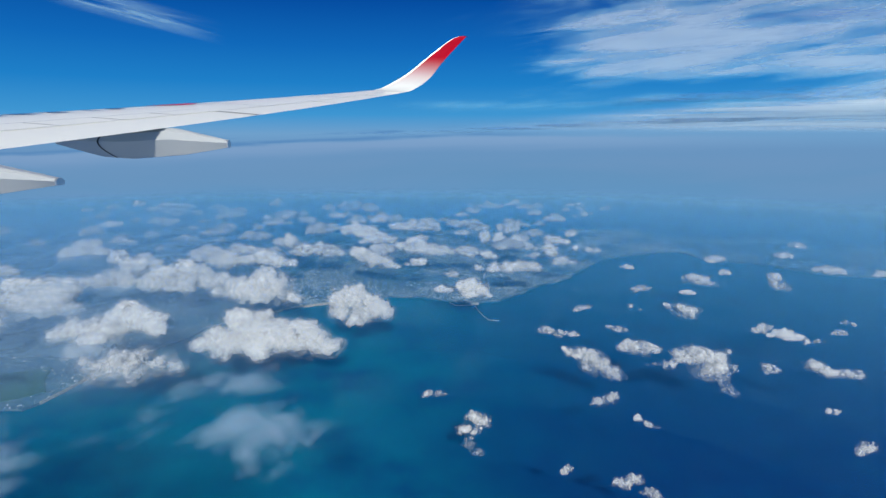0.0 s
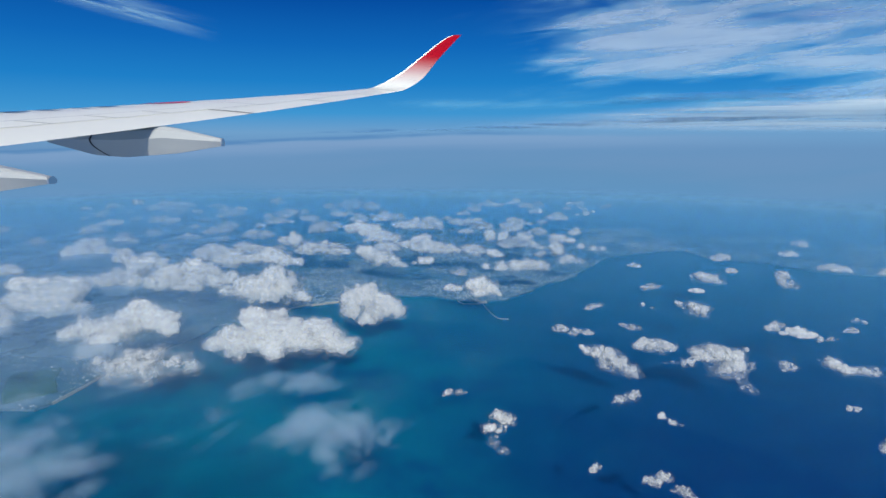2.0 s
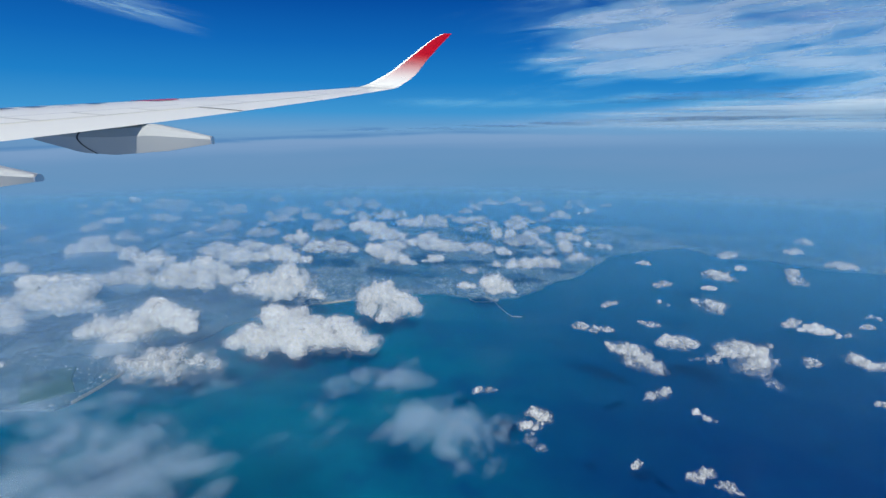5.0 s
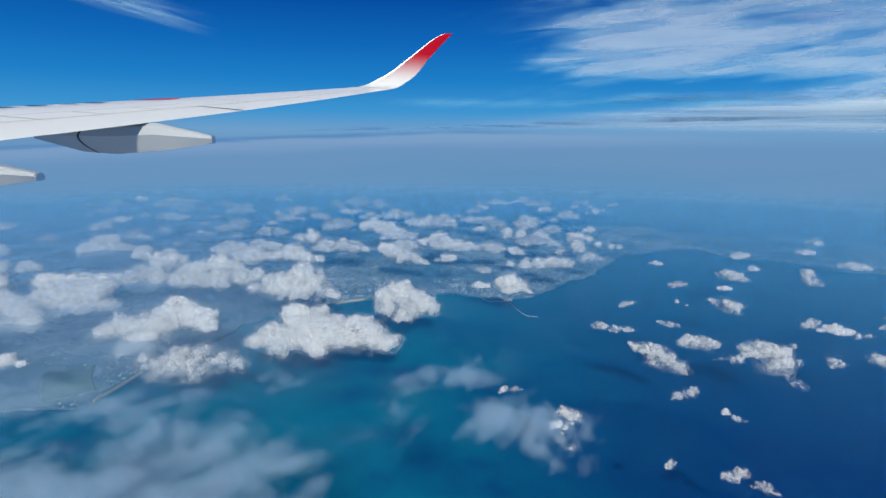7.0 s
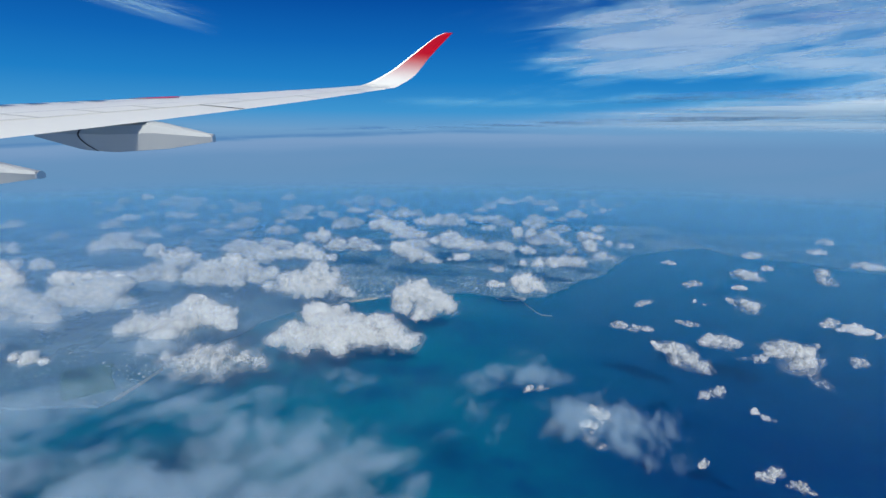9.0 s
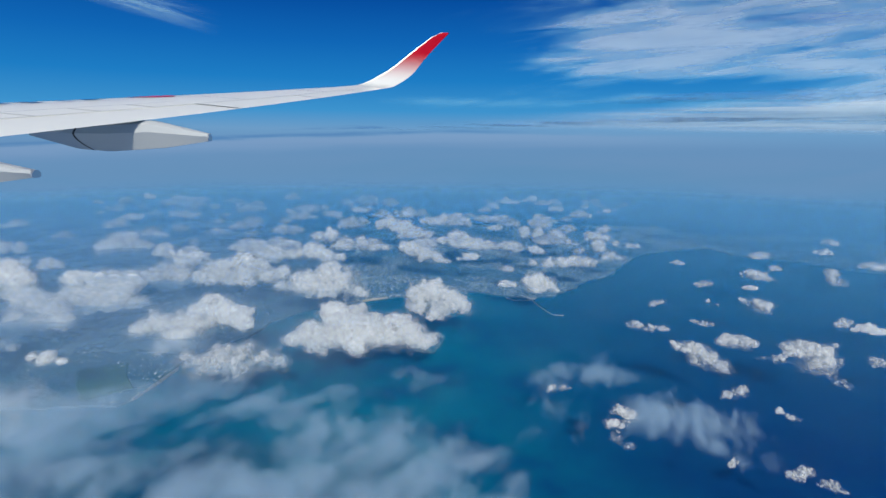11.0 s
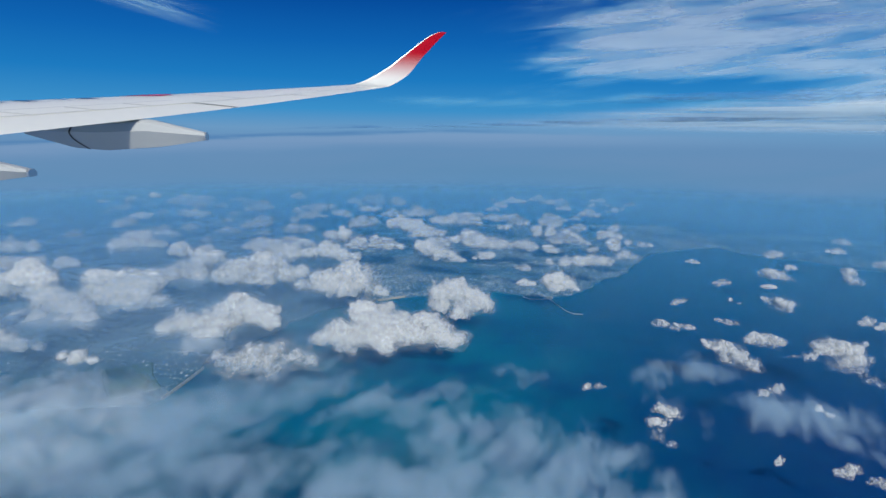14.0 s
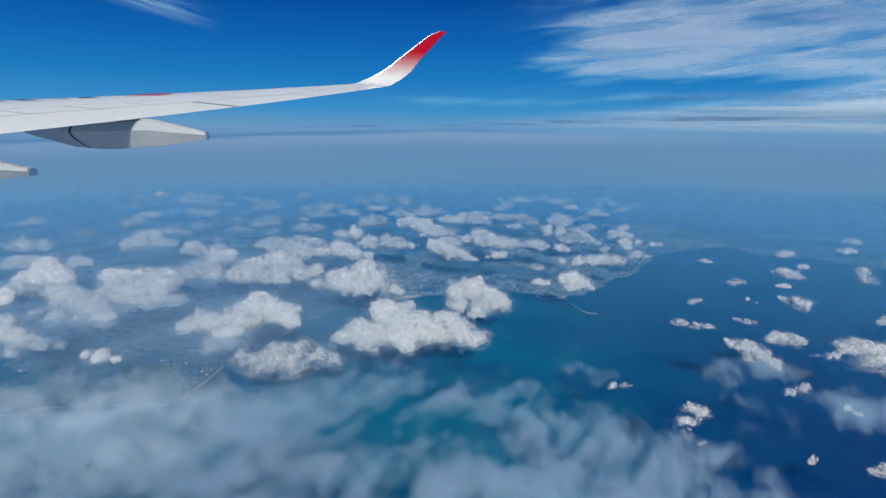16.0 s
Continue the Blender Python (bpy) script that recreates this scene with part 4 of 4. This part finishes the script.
island_cloud(-0.076, 1.482, 21, (-36, 0, 52, 19), (-3, 1, 56, 19), (29, -3, 59, 23), (55, -3, 56, 13), (-55, 0, 55, 13))
island_cloud(-0.136, 1.074, 22, (-17, 1, 64, 17), (7, 0, 52, 19), (31, -5, 45, 14), (-36, 3, 68, 14), (45, -12, 43, 9))
island_cloud(-0.240, 1.137, 23, (-16, -3, 61, 15), (4, 0, 53, 15), (29, 0, 51, 10))
island_cloud(-0.052, 1.036, 24, (-2, -1, 56, 11), (12, -1, 58, 9), (-16, 1, 53, 7))
island_cloud(0.132, 0.997, 25, (-68, 1, 57, 8), (-41, -1, 55, 11), (-14, 0, 56, 14), (8, 2, 58, 16), (30, -5, 56, 16), (41, -3, 52, 9))
island_cloud(0.153, 1.257, 26, (-56, 3, 68, 16), (-28, 5, 63, 14), (16, -1, 55, 18), (38, -5, 45, 16), (51, -26, 43, 9))
island_cloud(0.046, 0.850, 27, (-4, 0, 62, 14), (12, 1, 55, 14), (-19, 4, 60, 11), (23, -3, 47, 8), (-7, -3, 47, 11))
island_cloud(0.091, 1.105, 28, (-1, -2, 58, 10), (8, -1, 51, 9), (-11, 0, 60, 7))
island_cloud(0.081, 1.508, 29, (-21, 4, 59, 16), (5, 4, 56, 19), (25, -4, 52, 12))
island_cloud(0.279, 1.228, 30, (-44, 1, 66, 14), (-25, 5, 66, 12), (-6, 2, 61, 10), (16, -1, 47, 9), (40, -13, 44, 11), (60, -12, 43, 10))
island_cloud(0.230, 1.083, 31, (-18, 2, 70, 14), (6, 1, 51, 13), (26, -4, 46, 11), (-8, -2, 48, 9))
island_cloud(0.183, 1.514, 32, (-3, 0, 58, 15), (17, -1, 55, 12), (-20, -1, 52, 9))
island_cloud(0.424, 1.702, 33, (6, 3, 57, 13), (-23, -2, 51, 10), (25, -2, 61, 7))
island_cloud(0.002, 0.883, 34, (-2, 3, 45, 9), (10, 1, 44, 7), (-12, 2, 46, 6))
island_cloud(0.323, 1.602, 35, (-1, -1, 56, 15), (21, 2, 53, 11), (-25, 4, 59, 10))
sea_cloud(0.272, 0.549, 36, (-24, 1, 67, 10), (-6, 4, 66, 14), (9, 4, 64, 13), (16, 1, 53, 13), (5, -1, 50, 14), (17, -8, 43, 9), (11, -27, 43, 7), (14, -36, 42, 4), (-38, -1, 60, 8), (-52, 1, 59, 5), (-63, 0, 57, 4))
sea_cloud(0.224, 0.602, 37, (-16, 2, 59, 9), (-4, -3, 57, 11), (8, 2, 54, 10), (19, 0, 52, 7))
sea_cloud(0.157, 0.560, 38, (-24, 4, 67, 8), (-13, 4, 65, 11), (-2, 4, 60, 13), (9, 0, 53, 11), (20, -5, 46, 11), (25, -7, 42, 7), (-6, -3, 51, 9), (-30, 3, 72, 4))
sea_cloud(0.145, 0.473, 39, (5, 1, 58, 7), (-3, 0, 55, 6), (-9, -1, 53, 3))
sea_cloud(0.169, 0.432, 40, (-7, 2, 59, 4), (2, 0, 55, 4), (9, -1, 52, 3))
sea_cloud(0.336, 0.541, 41, (-1, -1, 58, 8), (6, 1, 54, 5), (-5, -1, 53, 4))
sea_cloud(0.400, 0.533, 42, (-25, 3, 63, 7), (-14, 0, 58, 7), (-2, -2, 55, 7), (12, 0, 53, 9), (21, 0, 51, 6), (21, 0, 58, 3))
sea_cloud(0.428, 0.900, 43, (-16, 3, 61, 10), (1, 4, 56, 14), (15, 1, 51, 10))
sea_cloud(0.322, 0.744, 44, (-14, 3, 62, 7), (3, -4, 58, 13), (17, 0, 53, 12), (22, -1, 45, 6), (-64, -1, 60, 6), (-50, 0, 57, 4))
sea_cloud(0.544, 0.884, 45, (-8, 1, 67, 11), (6, -1, 50, 12), (-11, -1, 55, 8), (17, -2, 47, 7))
sea_cloud(0.025, 0.425, 46, (-2, 3, 63, 6), (5, -1, 62, 7), (-6, -2, 56, 6), (1, -2, 52, 4), (-2, -4, 43, 5), (3, -14, 41, 4), (0, -1, 47, 3))

small_cloud(0.555, 1.911, 0.048, 0.015, 14, 60, 0.04, "cumulus clouds over the island")
small_cloud(0.207, 1.556, 0.059, 0.019, 17, 130, 0.04, "cumulus clouds over the island")
small_cloud(-0.574, 1.471, 0.067, 0.022, 18, 260, 0.04, "cumulus clouds over the island")
small_cloud(-0.47, 1.578, 0.071, 0.025, 19, 170, 0.04, "cumulus clouds over the island")
small_cloud(-0.391, 1.613, 0.066, 0.018, 20, 110, 0.04, "cumulus clouds over the island")
small_cloud(-0.252, 1.613, 0.073, 0.018, 21, 240, 0.04, "cumulus clouds over the island")
small_cloud(-0.039, 1.599, 0.060, 0.020, 22, 100, 0.04, "cumulus clouds over the island")
small_cloud(0.052, 1.425, 0.042, 0.015, 23, 40, 0.04, "cumulus clouds over the island")
small_cloud(-0.14, 1.651, 0.060, 0.015, 24, 80, 0.04, "cumulus clouds over the island")
small_cloud(-0.3, 1.483, 0.065, 0.020, 25, 280, 0.04, "cumulus clouds over the island")
small_cloud(-0.474, 1.353, 0.060, 0.019, 26, 80, 0.04, "cumulus clouds over the island")
small_cloud(-0.723, 1.382, 0.050, 0.015, 27, 80, 0.04, "cumulus clouds over the island")
small_cloud(-0.742, 1.278, 0.056, 0.018, 28, 0, 0.04, "cumulus clouds over the island")
small_cloud(-0.618, 1.336, 0.049, 0.013, 29, 0, 0.04, "cumulus clouds over the island")
small_cloud(0.132, 1.061, 0.032, 0.012, 30, 130, 0.04, "cumulus clouds over the island")
small_cloud(0.016, 0.991, 0.030, 0.012, 31, 130, 0.04, "cumulus clouds over the island")
small_cloud(0.195, 1.145, 0.034, 0.014, 33, 100, 0.04, "cumulus clouds over the island")
small_cloud(-0.926, 1.259, 0.053, 0.017, 36, 120, 0.04, "cumulus clouds over the island")
small_cloud(-1.124, 1.4, 0.069, 0.017, 37, 340, 0.04, "cumulus clouds over the island")
small_cloud(0.419, 0.655, 0.035, 0.014, 9, -10)
small_cloud(0.691, 1.115, 0.037, 0.016, 13, -10)
small_cloud(0.776, 1.216, 0.035, 0.017, 14, -30)
small_cloud(0.695, 0.985, 0.043, 0.018, 15, -10)
small_cloud(0.533, 1.079, 0.042, 0.013, 16, -10)
small_cloud(0.508, 0.986, 0.026, 0.010, 17, 10)
small_cloud(0.382, 0.854, 0.023, 0.009, 18, 10)
small_cloud(0.346, 1.03, 0.023, 0.010, 19, -30)
small_cloud(0.77, 0.966, 0.03, 0.014, 20, 10)
shred(0.405, 0.68, 0.036, 0.014, 5, 30)
shred(0.441, 0.635, 0.027, 0.009, 6, 10)
shred(0.318, 0.873, 0.045, 0.011, 8, 30)
shred(0.197, 0.766, 0.036, 0.011, 9, 30)
shred(0.141, 0.663, 0.05, 0.014, 10, -20)
shred(0.22, 0.682, 0.036, 0.009, 11, -40)
shred(-0.008, 0.497, 0.023, 0.006, 14, 10)
shred(0.132, 0.359, 0.027, 0.010, 15, 20)
shred(0.144, 0.343, 0.017, 0.007, 16, -40)
shred(0.328, 0.397, 0.024, 0.014, 17, 20)
shred(0.346, 0.461, 0.016, 0.005, 18, 10)
shred(0.492, 0.665, 0.031, 0.008, 19, 20)
shred(0.528, 0.701, 0.018, 0.006, 20, -40)
shred(0.091, 0.373, 0.011, 0.004, 21, 30)


# ---- thin cloud: the near deck and the cirrus ----
def cloud_sheet(name, x0, x1, y0, y1, z, material, thing, wave=0.0, n=60, seed=0):
    """A gently waved sheet of thin cloud: one layer of a thing."""
    gx, gy = np.meshgrid(np.linspace(x0, x1, n), np.linspace(y0, y1, n), indexing="ij")
    size = (x1 - x0) / 6
    h = waves(np.stack([gx / size + seed, gy / size, 0 * gx + seed * 1.7], -1), 3) * wave
    verts = np.stack([gx, gy, z + h], -1).reshape(-1, 3)
    k = np.arange(n * n).reshape(n, n)
    faces = np.stack([k[:-1, :-1], k[1:, :-1], k[1:, 1:], k[:-1, 1:]], -1).reshape(-1, 4)
    return part(name, quads_mesh(name, verts, faces, material), thing)


stratus = tagged(empty("stratus_cloud"), "thin torn grey-white stratus deck with soft streaks", "cloud")


def deck_cover(x, y):
    """How closed the near deck is, 0 to 1: dense in the west, ragged along its northern edge, patches in the east."""
    edge = np.interp(x, (-0.62, -0.33, -0.26, -0.21, -0.16, -0.127, -0.10, -0.08, -0.05), (0.20, 0.192, 0.205, 0.228, 0.208, 0.180, 0.138, 0.120, 0.09))
    cover = np.clip((edge - y + 0.016) / 0.065, 0, 1)
    gap = np.exp(-((x + 0.205) / 0.030) ** 2 - ((y - 0.160) / 0.014) ** 2) + 0.6 * np.exp(-((x + 0.140) / 0.020) ** 2 - ((y - 0.185) / 0.018) ** 2)
    cover = cover * (1 - 0.45 * gap)
    for cx, cy, r, w in ((-0.059, 0.161, 0.025, 1.2), (-0.074, 0.201, 0.022, 0.95), (-0.104, 0.160, 0.026, 0.72), (-0.140, 0.190, 0.034, 0.66), (-0.090, 0.185, 0.022, 0.55), (-0.28, 0.160, 0.030, 1.0), (-0.215, 0.215, 0.026, 0.75)):
        cover = np.maximum(cover, w * np.exp(-(((x - cx) ** 2 + (y - cy) ** 2) / r ** 2) ** 1.2))
    return cover * np.clip((x + 0.61) / 0.10, 0, 1) * np.clip((y - 0.045) / 0.04, 0, 1)


for k in range(5):
    ob = cloud_sheet("layer", -0.62, 0.02, 0.04, 0.32, 0.199 + 0.0008 * k, near_veil_material("thin grey deck", 0.0003 * k, 0.020 * abs(k - 1.5), 0.22), stratus, 0.005, 110, 1)
    co = np.array([v.co[:2] for v in ob.data.vertices])
    ob.data.attributes.new("cover", "FLOAT", "POINT").data.foreach_set("value", deck_cover(co[:, 0], co[:, 1]).astype(np.float32))

cirrus = tagged(empty("cirrus_cloud"), "high white cirrus cloud combed into long streaks", "cloud")
for k, (z, dense) in enumerate(((0.95, 0.40), (1.05, 0.36))):
    cloud_sheet("layer", -1.2, 16.0, 2.0, 22.0, z, cirrus_material("combed cirrus with scatter tint", 0.35 * k, dense), cirrus, 0.05, 40, k + 5)
wisp = tagged(empty("cirrus_cloud"), "faint high wisp of white cirrus", "cloud")
cloud_sheet("streak", -2.6, -0.9, 2.2, 4.4, 0.95, wisp_material(), wisp, 0.05, 20, 8)
bank = tagged(empty("altostratus_cloud"), "layered pale grey cloud bank near the horizon", "cloud")
for k, (z, dense) in enumerate(((0.40, 0.50), (0.425, 0.46))):
    cloud_sheet("layer", -2.0, 22.0, 1.2, 22.0, z, bank_material("low layered cloud", 0.4 * k, dense), bank, 0.004, 50, k + 11)


# ---- far small clouds, and long lens-shaped banks near the horizon ----
scatter = random.Random(41)
for k in range(100):
    y = scatter.uniform(1.15, 2.05)
    x = scatter.uniform(-0.66, 0.26) * y
    w = scatter.uniform(0.028, 0.075)
    small_cloud(round(x, 3), round(y, 3), w, w * scatter.uniform(0.3, 0.5), k, scatter.randrange(0, 360, 15), 0.04, "far cumulus clouds over the island")


def lens_cloud(points, seed, flat, rough, label, levels):
    """A long thin bank: lobes (x, y, z, radius) drawn out flat."""
    lobes = [(x, y, z, r, r * 0.7, r * flat) for x, y, z, r in points]
    cx, cy, cz = (sum(l[i] for l in lobes) / len(lobes) for i in range(3))
    field_lobes = [(a - cx, b - cy, (c - cz) / flat, r1, r2, r3 / flat) for a, b, c, r1, r2, r3 in lobes]
    ob = tagged(empty("altostratus_cloud"), label, "cloud")
    ob.matrix_world = Matrix.Translation((cx, cy, cz)) @ Matrix.Diagonal((1, 1, flat, 1))
    for name, me in cloud_meshes(field_lobes, seed, 0.035, rough, levels, trim=False):
        part(name, me, ob)


# shade and haze on these banks are put into their blue base colours
DARK = cloud_material("shaded bank", 0.20, 1.6, 0.25, 0.66, 0.3, (0.26, 0.54, 0.95, 1))
DARK_EDGE = cloud_material("shaded bank edge", 0.09, 2.4, 0.30, 0.66, 0.2, (0.20, 0.48, 0.92, 1))
DARK_LEVELS = (("core", 0.18, DARK), ("fringe", 0.02, DARK_EDGE), ("wisp", -0.14, DARK_EDGE))
lens_cloud([(1.75, 3.05, 0.385, 0.22), (1.45, 3.1, 0.378, 0.28), (1.1, 3.2, 0.366, 0.28), (0.75, 3.3, 0.352, 0.26), (0.4, 3.4, 0.336, 0.24), (0.05, 3.5, 0.320, 0.22), (-0.3, 3.6, 0.306, 0.18)], 301, 0.030, 0.9, "long dark lens-shaped cloud bank near the horizon", DARK_LEVELS)
lens_cloud([(0.75, 2.55, 0.430, 0.16), (1.0, 2.6, 0.450, 0.24), (1.3, 2.6, 0.462, 0.28), (1.65, 2.6, 0.472, 0.30), (2.0, 2.6, 0.480, 0.30), (2.35, 2.6, 0.486, 0.30)], 302, 0.060, 1.1, "grey layered cloud bank with a feathered tip", DARK_LEVELS)


def thin_veil_material(shift, density):
    n = Nodes("thin low veil")
    xyz = n.put("SeparateXYZ", n.place())
    body = n.noise(9.0, 8, 0.60, n.put("VectorMath", n.place(), (shift, shift, 0), op="ADD").outputs[0], 0.5)
    cover = n.math("MULTIPLY", n.step(n.math("MULTIPLY_ADD", xyz.outputs[1], 0.25, xyz.outputs[0]), 0.02, -0.30), n.math("MULTIPLY", n.step(xyz.outputs[1], 0.42, 0.62), n.math("MULTIPLY", n.step(xyz.outputs[1], 1.9, 1.3), n.step(xyz.outputs[0], -1.6, -1.25))))
    alpha = n.math("MULTIPLY", n.step(body, 0.26, 0.66, 0.3, 1.0), n.math("MULTIPLY", cover, density))
    return sheet_cloud(n, alpha, 0.4, (0.54, 0.73, 0.90, 1))


veil = tagged(empty("stratus_cloud"), "thin pale veil of cloud among the cumulus heaps", "cloud")
for k in range(2):
    cloud_sheet("layer", -1.6, 0.0, 0.40, 1.9, 0.052 + 0.034 * k, thin_veil_material(0.06 * k, 0.44 - 0.20 * k), veil, 0.012, 50, 31)

# ---- a heaped part of the near deck ----
DECK_FILL = cloud_material("deck heap", 0.13, 75, 0.22, 0.62, 0.42, (0.66, 0.77, 0.86, 1))
DECK_EDGE = cloud_material("deck heap edge", 0.12, 90, 0.30, 0.66, 0.42, (0.66, 0.77, 0.86, 1))
DECK_LEVELS = (("core", 0.60, DECK_FILL), ("mantle", 0.45, DECK_FILL), ("mantle", 0.31, DECK_FILL), ("fringe", 0.18, DECK_FILL), ("wisp", 0.04, DECK_EDGE), ("veil", -0.12, DECK_EDGE), ("halo", -0.28, DECK_EDGE))
sculpted(-0.285, 0.164, 401, ((-20, 0, 199, 15), (0, 4, 201, 15), (18, 3, 199, 13), (30, -2, 198, 9), (-36, -4, 198, 13), (6, -14, 197, 14), (-16, -16, 197, 13), (24, -16, 197, 10)), 1.5, "soft heaped grey-white cloud on the near deck", "soft clouds under the aircraft", 0.0010, 90, 0.45, DECK_LEVELS, 0.3)
